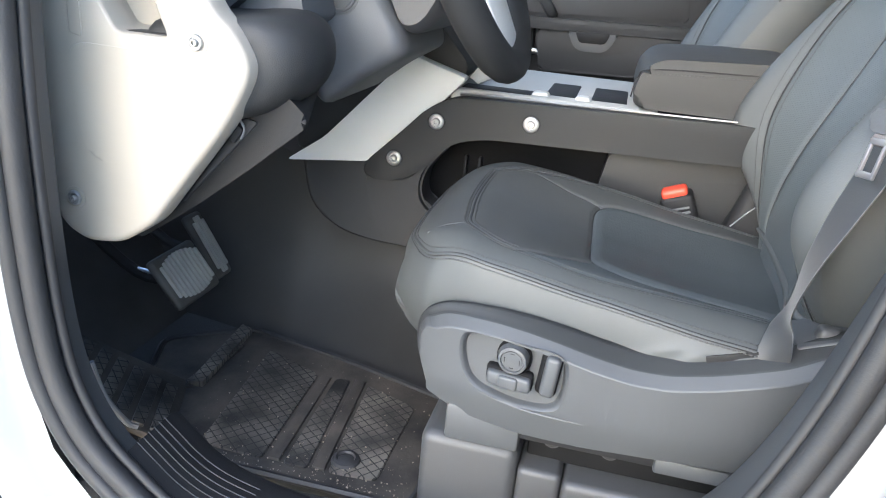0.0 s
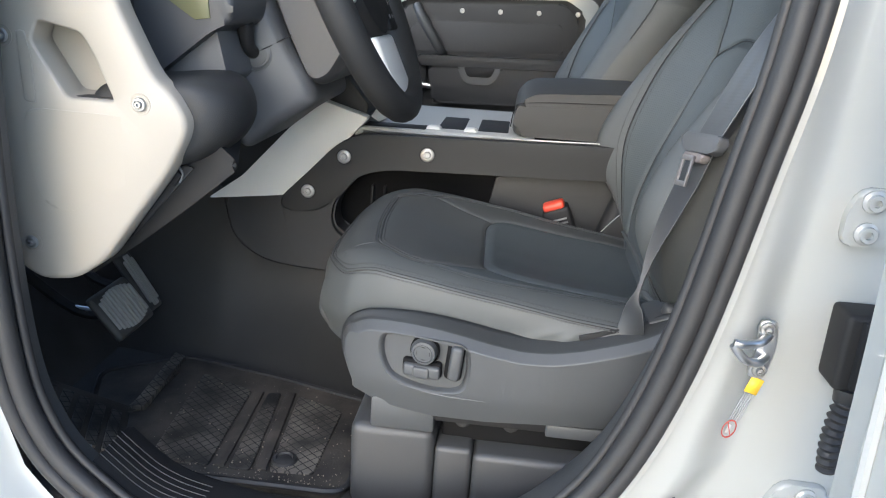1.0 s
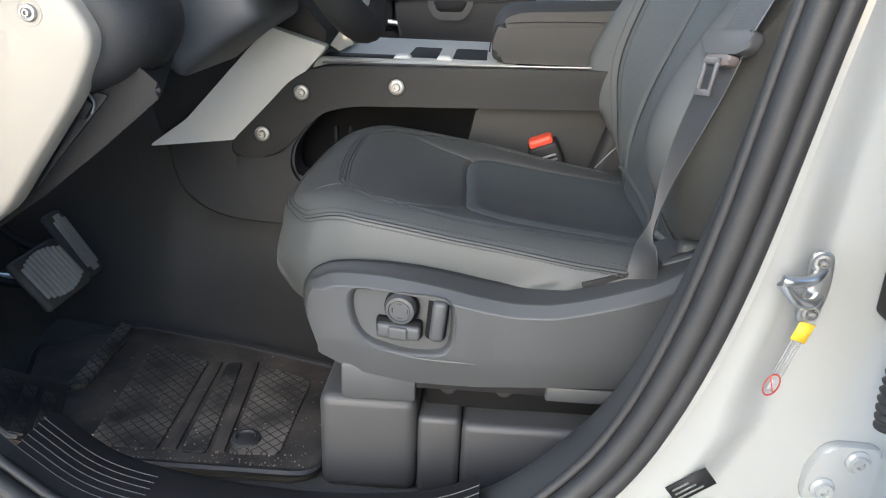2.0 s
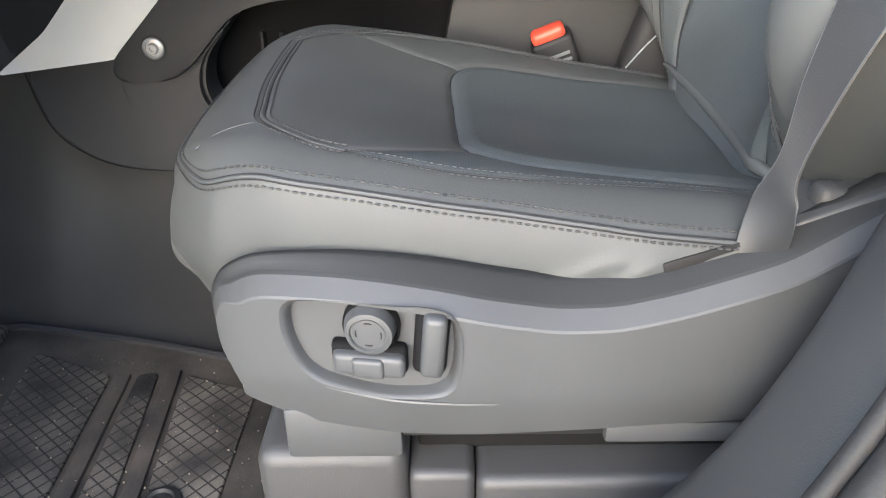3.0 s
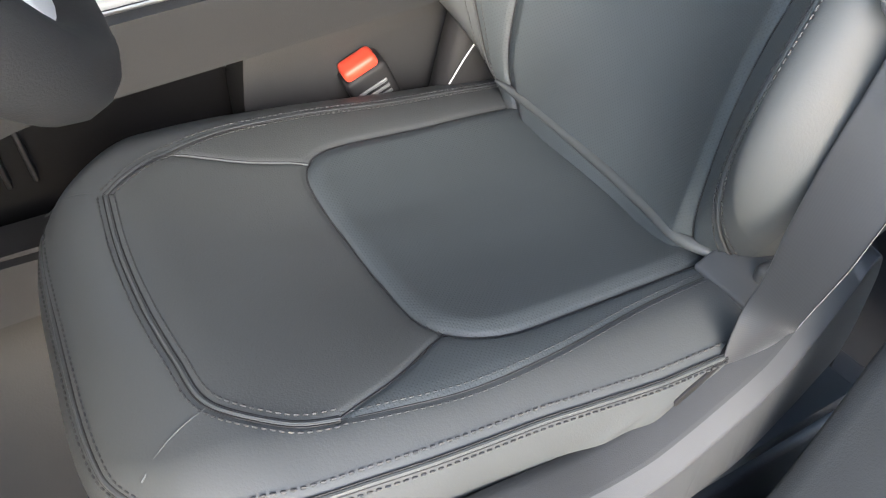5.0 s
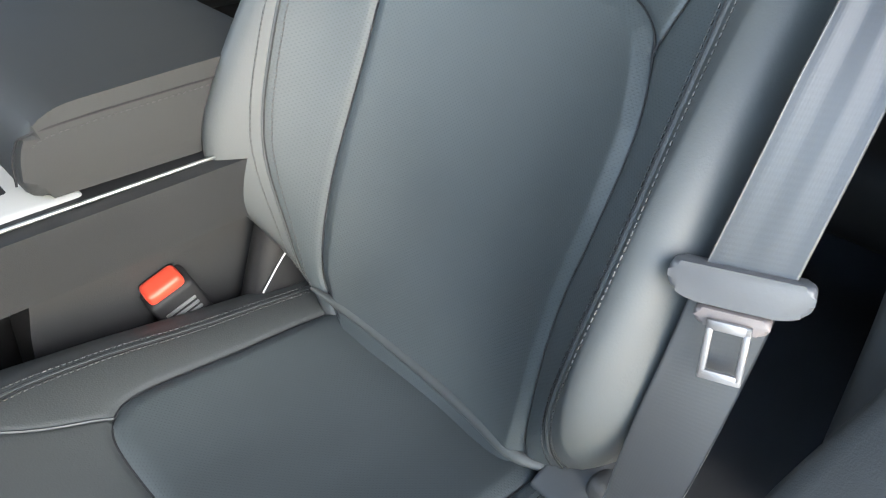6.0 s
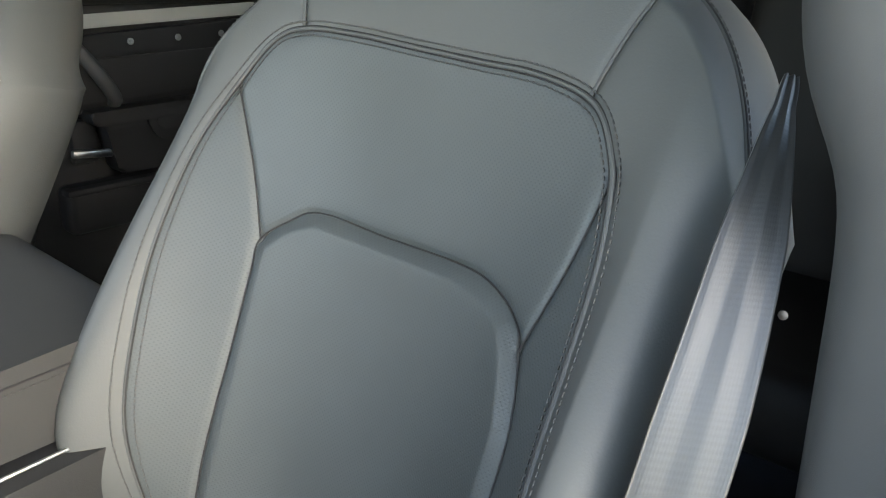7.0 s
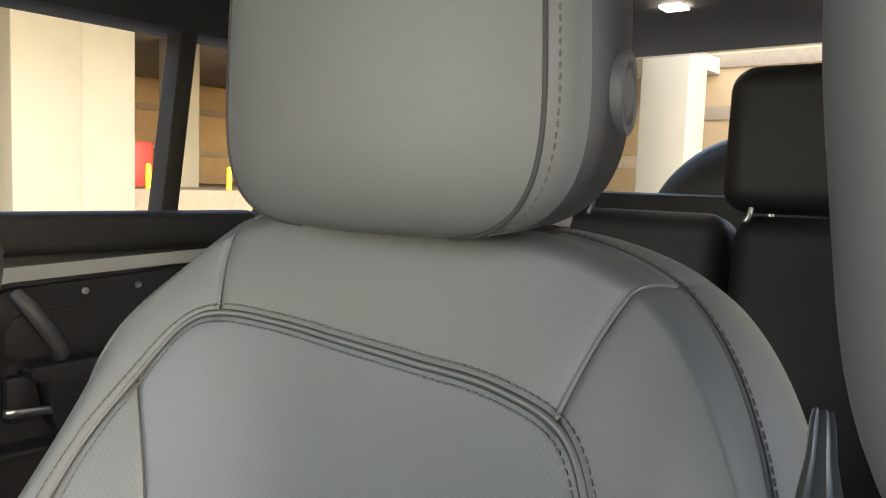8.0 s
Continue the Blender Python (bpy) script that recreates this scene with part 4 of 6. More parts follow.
# floor and sills
shell("floor_pan", box(-1.3, 2.4, 0.62, 2.13, 0.60, 0.655, 0.005), CARPET)
shell("sill", box(-0.62, 0.42, 0.36, 0.56, 0.42, 0.665, 0.03, 4), WHITE, "white painted door sill")
shell("sill", box(-0.9, 2.2, 2.2, 2.38, 0.42, 0.70, 0.03, 4), WHITE)
# door opening: rubber seal all round
SEAL = [(-0.508, 1.75), (-0.514, 1.35), (-0.521, 1.14), (-0.514, 0.94), (-0.488, 0.84), (-0.437, 0.775), (-0.36, 0.725), (-0.2, 0.70), (-0.06, 0.705), (0.03, 0.735), (0.10, 0.795), (0.160, 0.88), (0.208, 1.018), (0.243, 1.205), (0.268, 1.38), (0.285, 1.75), (0.24, 1.84), (-0.40, 1.84)]
ap = catmull(SEAL, 170, True)
t = np.roll(ap, -1, 0) - np.roll(ap, 1, 0)
nr = np.stack([-t[:, 1], t[:, 0]], 1)
nr /= np.linalg.norm(nr, axis=1)[:, None]
if ((ap[0] - np.array([-0.12, 1.25])) @ nr[0]) < 0:
    nr = -nr
for name_, off, y, r in (("door_seal", -0.004, 0.553, 0.0115), ("door_seal", 0.012, 0.546, 0.0085), ("seal_lip", -0.014, 0.566, 0.006)):
    q = ap + nr * off
    shell(name_, tube([(p[0], y, p[1]) for p in q], r, 10, True), RUBBER, "black rubber door seal")


def band(inner, outer, y0, y1, mat, name, label=""):
    """Closed frame between two outlines of equal count, y0 at the inner and y1 at the outer edge."""
    bm = bmesh.new()
    n = len(inner)
    a = [bm.verts.new((p[0], y0, p[1])) for p in inner]
    b = [bm.verts.new((p[0], y1, p[1])) for p in outer]
    for i in range(n):
        bm.faces.new((a[i], a[(i + 1) % n], b[(i + 1) % n], b[i]))
    return shell(name, bm, mat, label)


band(ap - nr * 0.006, ap + nr * 0.03, 0.558, 0.553, WHITE, "aperture_flange")
band(ap - nr * 0.012, ap - nr * 0.004, 0.566, 0.60, DARKPLASTIC, "inner_trim")
# lower pillar trim flaring inwards behind the seal
run = [i for i in range(len(ap)) if ap[i, 0] > -0.02 and ap[i, 1] < 1.70]
run.sort(key=lambda i: ap[i, 1])
co_ = np.concatenate([np.stack([ap[i, 0] + nr[i, 0] * off, y if y < 0.606 else 0.606 + (y - 0.606) * float(1 - 0.8 * smoothstep(1.0, 1.3, ap[i, 1])), ap[i, 1] + nr[i, 1] * off])[None] for i in run for off, y in ((-0.011, 0.572), (-0.008, 0.60), (0.002, 0.635), (0.010, 0.662), (0.016, 0.676), (0.024, 0.680), (0.040, 0.672), (0.09, 0.62))])
ix = np.arange(len(co_)).reshape(len(run), 8)
sheet("lower_pillar_trim", co_, np.stack([ix[:-1, :-1], ix[1:, :-1], ix[1:, 1:], ix[:-1, 1:]], -1).reshape(-1, 4), DARKPLASTIC, car, None, "dark grained lower pillar trim")
# ribbed sill tread, following the foot of the opening
foot = np.array([p for p in ap - nr * 0.016 if p[1] < 0.80 and p[0] < 0.03])
foot = foot[np.argsort(foot[:, 0])]
tbm = bmesh.new()
rows_ = []
for y, dz in ((0.566, -0.004), (0.575, 0.0), (0.655, -0.004), (0.67, -0.012), (0.675, -0.05)):
    rows_.append([tbm.verts.new((p[0], y, p[1] + dz)) for p in foot])
for a, b in zip(rows_, rows_[1:]):
    for i in range(len(foot) - 1):
        tbm.faces.new((a[i], a[i + 1], b[i + 1], b[i]))
tread = shell("sill_tread", tbm, BLACK, "black ribbed sill tread")
for k in range(6):
    part("ridge", tube([(p[0], 0.590 + 0.010 * k, p[1] - 0.0003) for p in foot if p[0] < -0.32], 0.0007, 6), LEDGE, tread)
for k in range(4):
    part("ridge", tube([(p[0], 0.600 + 0.0125 * k, p[1] + 0.0002) for p in foot if p[0] > -0.10], 0.0008, 6), DARKPLASTIC, tread)
part("end_edge", tube(catmull([(-0.572, 0.69, 0.815), (-0.562, 0.697, 0.765), (-0.545, 0.712, 0.722), (-0.535, 0.72, 0.712)], 16), 0.004, 8), GREYPLASTIC, tread)


# white body panel round the opening, sweeping outwards
def pillar_sheet(us, vs, fn, mat, name, label=""):
    co, quads = surface(fn, us, vs)
    return sheet(name, co, quads, mat, car, None, label)


def b_pillar(U, V):
    z = 0.62 + U * 1.25
    x0 = np.interp(z, [0.62, 0.70, 0.735, 0.795, 0.88, 1.018, 1.205, 1.38, 1.9], [-0.2, -0.02, 0.045, 0.115, 0.175, 0.222, 0.257, 0.282, 0.298])
    crease = x0 + np.interp(z, [0.62, 0.81, 0.92, 1.07, 1.2, 1.4, 1.9], [0.10, 0.09, 0.065, 0.045, 0.034, 0.016, 0.01])
    x = x0 + (0.46 - x0) * V
    y = 0.552 + 0.014 * smoothstep(0.0, 0.02, x - x0) + 0.034 * smoothstep(-0.016, 0.045, x - crease)
    return x, y, z


pillar_sheet(np.linspace(0, 1, 120), np.linspace(0, 1, 110), b_pillar, WHITE, "b_pillar", "glossy white painted door pillar")


def a_pillar(U, V):
    z = 0.60 + U * 1.25
    x0 = np.interp(z, [0.6, 0.7, 0.733, 0.8, 0.9, 1.1, 1.35, 1.9], [-0.3, -0.38, -0.452, -0.506, -0.532, -0.540, -0.540, -0.535])
    x = x0 - 0.062 * V
    y = 0.546 - 0.04 * smoothstep(0, 0.7, V)
    return x, y, z


pillar_sheet(np.linspace(0, 1, 50), np.linspace(0, 1, 16), a_pillar, WHITE, "a_pillar", "white painted front door pillar")
shell("a_pillar_core", box(-0.75, -0.60, 0.50, 0.64, 0.55, 1.9, 0.01), BLACK)
shell("cowl_side", box(-1.25, -0.58, 0.60, 0.66, 0.60, 1.35, 0.01), TOE)
shell("bulkhead", box(-1.28, -1.22, 0.55, 2.2, 0.55, 1.3, 0.01), BLACK)
shell("roof", box(-0.55, 2.55, 0.45, 2.3, 2.0, 2.04, 0.02), WHITE)
shell("roof_lining", box(-0.5, 2.30, 0.50, 2.25, 1.962, 1.99, 0.01), HEADLINER, "black fabric roof lining")
shell("roof_rail", box(-0.6, 2.5, 0.47, 0.60, 1.84, 2.0, 0.02), HEADLINER)
shell("roof_rail", box(-0.6, 2.5, 2.18, 2.3, 1.865, 2.0, 0.02), HEADLINER)

# b-pillar inner trim, bulging towards the seat at shoulder height
def pillar_trim(U, V):
    z = 0.66 + U * 1.24
    reach = soft(z, [0.66, 1.17, 1.26, 1.40, 1.445, 1.462, 1.50, 1.60, 1.9], [0.655, 0.670, 0.676, 0.687, 0.694, 0.711, 0.725, 0.738, 0.742], 0.016)
    ang = V * np.pi
    x = 0.358 - 0.062 * np.sign(np.cos(ang)) * np.abs(np.cos(ang)) ** 0.55
    y = 0.612 + (reach - 0.612) * np.abs(np.sin(ang)) ** 0.4
    return x, y, z


pillar_sheet(np.linspace(0, 1, 120), np.linspace(0, 1, 48), pillar_trim, PLASTIC, "pillar_trim", "grey grained plastic pillar trim")

# passenger side
shell("side_wall", box(-1.2, 2.4, 2.24, 2.34, 0.62, 1.12, 0.01), BLACK)
shell("rear_quarter_lining", box(1.25, 2.4, 2.15, 2.24, 0.65, 1.50, 0.03), BLACK)
shell("b_post_far", box(0.22, 0.66, 2.20, 2.30, 0.65, 1.47, 0.01), BLACK)
shell("c_pillar", moved(box(-0.022, 0.022, -0.03, 0.03, -0.22, 0.26, 0.008), pose(1.03, 2.22, 1.66, 0, 7, 0)), BLACK, "black window divider")
shell("d_pillar", box(1.85, 2.3, 2.16, 2.26, 1.45, 2.0, 0.03), BLACK)
shell("b_pillar_far", box(0.27, 0.42, 2.14, 2.26, 0.65, 1.92, 0.03), BLACK)
# two panels added across the open rear doorway to shade the rear seats
shell("near_rear_side", box(0.62, 2.3, 0.56, 0.62, 0.62, 1.5, 0.02), BLACK)
shell("c_pillar_near", box(0.62, 1.45, 0.56, 0.62, 1.5, 1.95, 0.02), BLACK)
shell("d_pillar_near", box(1.95, 2.3, 0.56, 0.62, 1.5, 1.95, 0.02), BLACK)

# tail gate with its window and the spare wheel behind it
shell("tailgate", box(2.28, 2.34, 0.5, 2.28, 0.6, 1.548, 0.02), BLACK)
shell("tailgate_frame", box(2.28, 2.34, 0.5, 0.75, 1.53, 2.0, 0.01), BLACK)
shell("tailgate_frame", box(2.28, 2.34, 2.0, 2.28, 1.53, 2.0, 0.01), BLACK)
wheel = part("spare_wheel", disc((2.46, 1.36, 1.35), (1, 0, 0), [(0.20, 0), (0.30, -0.01), (0.375, 0.03), (0.395, 0.07), (0.395, 0.16), (0.37, 0.21), (0.28, 0.235), (0.2, 0.22)], 64), RUBBER, car, "spare wheel behind the rear window")
part("rim", disc((2.445, 1.36, 1.35), (1, 0, 0), [(0.20, 0), (0.21, 0.02), (0.15, 0.03), (0.05, 0.02)], 40), SATIN, wheel)
lamp = plain("dome_lamp", (1.0, 0.95, 0.85), 0.4, emit=6.0)
shell("dome_light", box(1.69, 1.74, 1.325, 1.375, 1.9555, 1.9615, 0.002), lamp, "lit interior lamp in the roof")


# ---- passenger side doors, shut ----
def inner_door(name, label, x0, x1, dark):
    """Trim panel with armrest, pull, pocket, exposed screws and a white upper frame."""
    y = 2.16
    face = BLACK if dark else FRONTSIDE
    d = empty(name, label, "car door", ((x0 + x1) / 2, y, 0.7), kind="")
    part("panel", box(x0 - 0.06, x1, y + 0.02, y + 0.06, 0.70, 1.44, 0.01), face, d)
    part("upper_trim", box(x0 - 0.02, x1, y - 0.01, y + 0.06, 1.392, 1.475, 0.02, 4), BLACK, d)
    top = rounded([(x0 - 0.005, 1.20), (x0 + 0.005, 1.30), (x0 + 0.03, 1.352), (x0 + 0.07, 1.372), (x1 - 0.10, 1.392), (x1 - 0.02, 1.36), (x1 - 0.02, 1.0), (x1 - 0.055, 1.0), (x1 - 0.055, 1.33), (x1 - 0.11, 1.364), (x0 + 0.085, 1.345), (x0 + 0.045, 1.328), (x0 + 0.025, 1.29), (x0 + 0.02, 1.20)], 0.015, 4)
    part("frame", plate(top, 0.03, "y", y - 0.002, 0.005), WHITE, d, "white painted door frame strip")
    mid = rounded([(x0 + 0.04, 1.21), (x0 + 0.045, 1.28), (x0 + 0.06, 1.315), (x0 + 0.09, 1.331), (x1 - 0.12, 1.355), (x1 - 0.075, 1.32), (x1 - 0.075, 1.185), (x0 + 0.05, 1.18)], 0.02, 4)
    part("middle_panel", plate(mid, 0.03, "y", y - 0.004, 0.006), face, d)
    part("inset", plate(rounded([(x0 + 0.085, 1.262), (x0 + 0.11, 1.287), (x1 - 0.12, 1.297), (x1 - 0.11, 1.21), (x0 + 0.085, 1.198)], 0.014, 4), 0.02, "y", y - 0.008, 0.004), face, d)
    part("armrest", plate(rounded([(x0 + 0.11, 1.188), (x1 - 0.08, 1.198), (x1 - 0.08, 1.168), (x0 + 0.12, 1.158)], 0.012, 4), 0.06, "y", y - 0.045, 0.012, 4), face, d, "dark padded armrest")
    xc = x0 + 0.30
    cup = rounded([(xc - 0.068, 1.163), (xc - 0.05, 1.125), (xc - 0.03, 1.112), (xc + 0.03, 1.113), (xc + 0.05, 1.128), (xc + 0.068, 1.166)], 0.012, 4)
    part("pull_cup", plate(cup, 0.02, "y", y - 0.044, 0.005, 3), PLASTIC if not dark else face, d)
    part("cup_hollow", plate(rounded([(xc - 0.048, 1.163), (xc - 0.034, 1.134), (xc + 0.034, 1.135), (xc + 0.048, 1.165)], 0.01, 4), 0.02, "y", y - 0.0465, 0.002), BLACK, d)
    part("pocket_front", plate(rounded([(x0 + 0.145, 1.16), (x1 - 0.09, 1.165), (x1 - 0.09, 1.06), (x0 + 0.165, 1.05)], 0.015, 4), 0.05, "y", y - 0.036, 0.010, 3), face, d)
    part("lower_pocket", box(x0 + 0.05, x1 - 0.05, y - 0.03, y + 0.03, 0.93, 1.035, 0.02, 3), face, d)
    part("pocket_lip", box(x0 + 0.05, x1 - 0.05, y - 0.036, y, 1.018, 1.034, 0.006), face, d)
    pull = catmull([(x0 + 0.102, y - 0.01, 1.326), (x0 + 0.118, y - 0.032, 1.30), (x0 + 0.15, y - 0.038, 1.25), (x0 + 0.176, y - 0.028, 1.21), (x0 + 0.182, y - 0.005, 1.197)], 16)
    part("grab_handle", tube(pull, [0.013 + 0.002 * math.sin(k / 15 * 3.1) for k in range(16)], 10), PLASTIC if not dark else DARKPLASTIC, d, "sloping grab handle")
    part("handle_recess", box(x0 + 0.085, x0 + 0.14, y - 0.006, y + 0.02, 1.075, 1.168, 0.01), BLACK, d)
    part("door_handle", moved(box(-0.028 - (0.03 if dark else 0), 0.028, -0.008, 0.006, -0.008, 0.008, 0.004), pose(x0 + 0.132, y - 0.02, 1.099, 0, 6, 0)), STEEL, d, "bright metal door handle")
    for k in range(4):
        bolt((x0 + 0.235 + 0.112 * k, y - 0.004, 1.3185 + 0.003 * k), (0, -1, 0), 0.0058, d)
    return d


inner_door("front_passenger_door", "closed front passenger door with dark trim panel and white frame strip", -0.40, 0.25, False)
inner_door("rear_passenger_door", "closed rear passenger door with dark trim panel and white frame strip", 0.565, 1.22, True)

# ---- other seats ----
passenger_seat = copy_thing(driver_seat, pose(-0.045, 0.97 + 0.77, 0.70))
passenger_seat.name = "passenger_seat"
tilt = Matrix.Translation((0.398, 0, 0.60)) @ pose(0, 0, 0, 0, -7.0, 0) @ Matrix.Translation((-0.398, 0, -0.60))
for ob in passenger_seat.children:
    if sum(v.co.z for v in ob.data.vertices) / len(ob.data.vertices) > 1.08:
        ob.matrix_basis = tilt @ ob.matrix_basis
passenger_seat["label"] = "dark grey leather front passenger seat beside the console"


# leather with the shade of the rear compartment put into its colour
NIGHT = material("shaded_leather", (0.010, 0.010, 0.0105), 0.6, vary=0.1, grain=650, bump=0.2)


def rear_seat():
    s = empty("rear_bench", "leather rear bench seat coloured dark for shade, with separate head restraints", "bench seat", (1.4, CY, 0.7))
    part("bench", box(0.95, 1.45, 0.62, 2.12, 0.85, 1.0, 0.05, 5), NIGHT, s)
    for y0, y1 in ((0.62, 1.12), (1.13, 1.58), (1.59, 2.12)):
        part("backrest", moved(box(-0.07, 0.07, y0, y1, 0.0, 0.56, 0.045, 5), pose(1.44, 0, 0.96, 0, 10, 0)), NIGHT, s)
    for yc in (1.01, 1.85):
        part("headrest", moved(box(-0.05, 0.05, yc - 0.145, yc + 0.145, 0.0, 0.27, 0.045, 6), pose(1.535, 0, 1.52, 0, 4, 0)), NIGHT, s)
        for sg in (-1, 1):
            part("post", tube([(1.54, yc + sg * 0.06, 1.48), (1.54, yc + sg * 0.06, 1.58)], 0.006, 10), STEEL, s)
    for yc in (1.378, 1.077):
        part("latch", tube(catmull([(1.43, yc + 0.004, 1.515), (1.425, yc + 0.005, 1.508), (1.425, yc, 1.512), (1.43, yc - 0.004, 1.532)], 10), 0.0045, 8), STEEL, s, "bright release loop")
    return s


rear_seat()

# ---- centre console ----
con = empty("centre_console", "dark centre console with white trim, cup holders and screwed side rail", "console", (-0.05, CY, 0.66))
# the body backs the open pocket; the pocket's shade is in its colour
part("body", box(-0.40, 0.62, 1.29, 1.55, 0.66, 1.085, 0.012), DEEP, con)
part("front_body", plate(rounded([(-0.52, 0.962), (-0.505, 0.89), (-0.46, 0.85), (-0.40, 0.833), (-0.29, 0.828), (-0.20, 0.83), (-0.20, 0.905), (-0.29, 0.908), (-0.307, 0.935), (-0.300, 0.975), (-0.255, 1.03), (-0.33, 1.08), (-0.40, 0.98)], 0.018, 6), 0.05, "y", 1.204, 0.003, 2), FRONTSIDE, con)
part("front_swell", plate(rounded([(-0.405, 0.955), (-0.385, 0.87), (-0.35, 0.837), (-0.21, 0.834), (-0.212, 0.899), (-0.292, 0.904), (-0.311, 0.935), (-0.304, 0.975), (-0.262, 1.02), (-0.33, 0.97)], 0.018, 6), 0.02, "y", 1.192, 0.005, 3), FRONTSIDE, con)
part("lower_seam", tube(catmull([(-0.522, 1.2035, 0.962), (-0.505, 1.2035, 0.89), (-0.46, 1.2035, 0.85), (-0.40, 1.2035, 0.834), (-0.29, 1.2035, 0.829), (-0.22, 1.2035, 0.831)], 40), 0.0013, 6), BLACK, con)
RAIL = [(-0.405, 0.975), (-0.335, 1.045), (-0.295, 1.088), (-0.25, 1.108), (0.62, 1.128), (0.62, 1.070), (-0.20, 1.047), (-0.252, 1.034), (-0.325, 0.957), (-0.395, 0.953)]
rail = part("side_rail", plate(rounded(RAIL, 0.025, 4), 0.046, "y", 1.172, 0.014, 4), DUSK, con, "dark rounded side rail with bright screws")
for x, z in ((-0.348, 0.995), (-0.281, 1.065), (-0.129, 1.080)):
    part("screw_seat", disc((x, 1.1725, z), (0, -1, 0), [(0.0155, 0), (0.0150, 0.0008), (0.013, 0.0004)]), BLACK, rail)
    bolt((x, 1.1722, z), (0, -1, 0), 0.0100, rail)
part("side_panel", plate(rounded([(0.0, 1.058), (0.62, 1.072), (0.62, 0.85), (-0.02, 0.85), (-0.015, 0.98)], 0.02, 4), 0.06, "y", 1.215, 0.006), DUSK, con)
part("pocket_fin", box(-0.25, -0.245, 1.275, 1.292, 0.93, 0.99, 0.002), BLACK, con)
part("pocket_fin", box(-0.225, -0.22, 1.275, 1.292, 0.93, 0.99, 0.002), BLACK, con)
top = part("top_trim", box(-0.27, 0.06, 1.205, 1.545, 1.082, 1.118, 0.006, 3), TOPTRIM, con, "white console top trim")
part("tray", box(-0.255, -0.14, 1.215, 1.26, 1.10, 1.1195, 0.003), BLACK, con)
for a, b in ((-0.13, -0.062), (-0.055, 0.02)):
    part("cup_holder", box(a, b, 1.235, 1.40, 1.09, 1.1192, 0.012), BLACK, con)
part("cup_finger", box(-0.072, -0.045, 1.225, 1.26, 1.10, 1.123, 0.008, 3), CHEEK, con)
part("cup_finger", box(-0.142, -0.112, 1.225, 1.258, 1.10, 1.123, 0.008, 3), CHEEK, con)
part("silver_edge", tube([(-0.25, 1.190, 1.1110), (0.60, 1.190, 1.1300)], 0.0019, 8), SATIN, con)
arm = plate(rounded([(0.015, 1.120), (0.022, 1.175), (0.05, 1.197), (0.20, 1.205), (0.262, 1.207), (0.288, 1.192), (0.292, 1.120)], 0.022, 5), 0.32, "y", 1.208, 0.018, 4)
lid = part("armrest", arm, material("armrest_leather", (0.034, 0.035, 0.035), 0.55, vary=0.1, grain=650, bump=0.15, coarse=6), con, "padded dark leather armrest lid")
part("lid_seam", tube(catmull([(0.014, 1.2175, 1.135), (0.020, 1.2175, 1.166), (0.045, 1.2085, 1.181), (0.20, 1.2075, 1.188), (0.275, 1.2075, 1.190)], 40), 0.0011, 6), SEAM, lid)
rows = [catmull([(0.03, 1.2075, 1.168), (0.06, 1.2072, 1.1755), (0.20, 1.2072, 1.182), (0.275, 1.2072, 1.184)], 60)]
v2, f2 = stitches(rows, np.array([0, -1.0, 0.2]))
tagged(sheet("stitching", v2, f2, THREAD, lid), kind="stuff")

# ---- dashboard ----
dash = empty("dashboard", "dark dashboard with ivory end panel and knee trim", "dashboard", (-0.6, CY, 0.9))
END = [(-0.573, 1.45), (-0.578, 1.16), (-0.568, 1.05), (-0.552, 1.012), (-0.525, 0.997), (-0.482, 1.002), (-0.444, 1.028), (-0.361, 1.139), (-0.345, 1.168), (-0.336, 1.186), (-0.334, 1.204), (-0.350, 1.231), (-0.368, 1.245), (-0.380, 1.266), (-0.405, 1.32), (-0.44, 1.45)]
hollow = rounded([(-0.499, 1.301), (-0.449, 1.291), (-0.435, 1.266), (-0.415, 1.2165), (-0.472, 1.2175), (-0.509, 1.278)], 0.008, 4)
endo = part("end_panel", holed(rounded(END, 0.014, 4), hollow, 0.642, 0.03, 0.007), IVORY, dash, "ivory moulded end panel with an open pocket", angle=60)
part("pocket", loft(hollow, [(0.655, 1.0, 1.0, 0, 0), (0.676, 0.985, 0.985, -0.003, 0.002), (0.686, 0.94, 0.94, -0.005, 0.003), (0.6865, 0.0005, 0.0005, -0.005, 0.003)], False), IVORY, endo)
part("pocket_floor", box(-0.47, -0.415, 0.652, 0.70, 1.2135, 1.2195, 0.001), RUBBER, endo)
FIELD = rounded([(-0.522, 1.205), (-0.525, 1.175), (-0.517, 1.11), (-0.504, 1.088), (-0.47, 1.088), (-0.40, 1.13), (-0.365, 1.178), (-0.375, 1.196), (-0.42, 1.203)], 0.02, 5)
part("raised_field", moved(plate(FIELD, 0.022, "y", -0.011, 0.0108, 5), Matrix.Translation((-0.525, 0.6422, 0)) @ pose(0, 0, 0, 0, 0, 1.0) @ Matrix.Diagonal((1, 0.2, 1, 1)) @ Matrix.Translation((0.525, 0, 0))), IVORY, endo)
FRAME = rounded([(-0.523, 1.288), (-0.522, 1.212), (-0.508, 1.2095), (-0.508, 1.262), (-0.513, 1.288)], 0.004, 3)
part("pocket_border", moved(plate(FRAME, 0.012, "y", -0.006, 0.0055, 4), Matrix.Translation((0, 0.6425, 0)) @ Matrix.Diagonal((1, 0.35, 1, 1))), IVORY, endo)
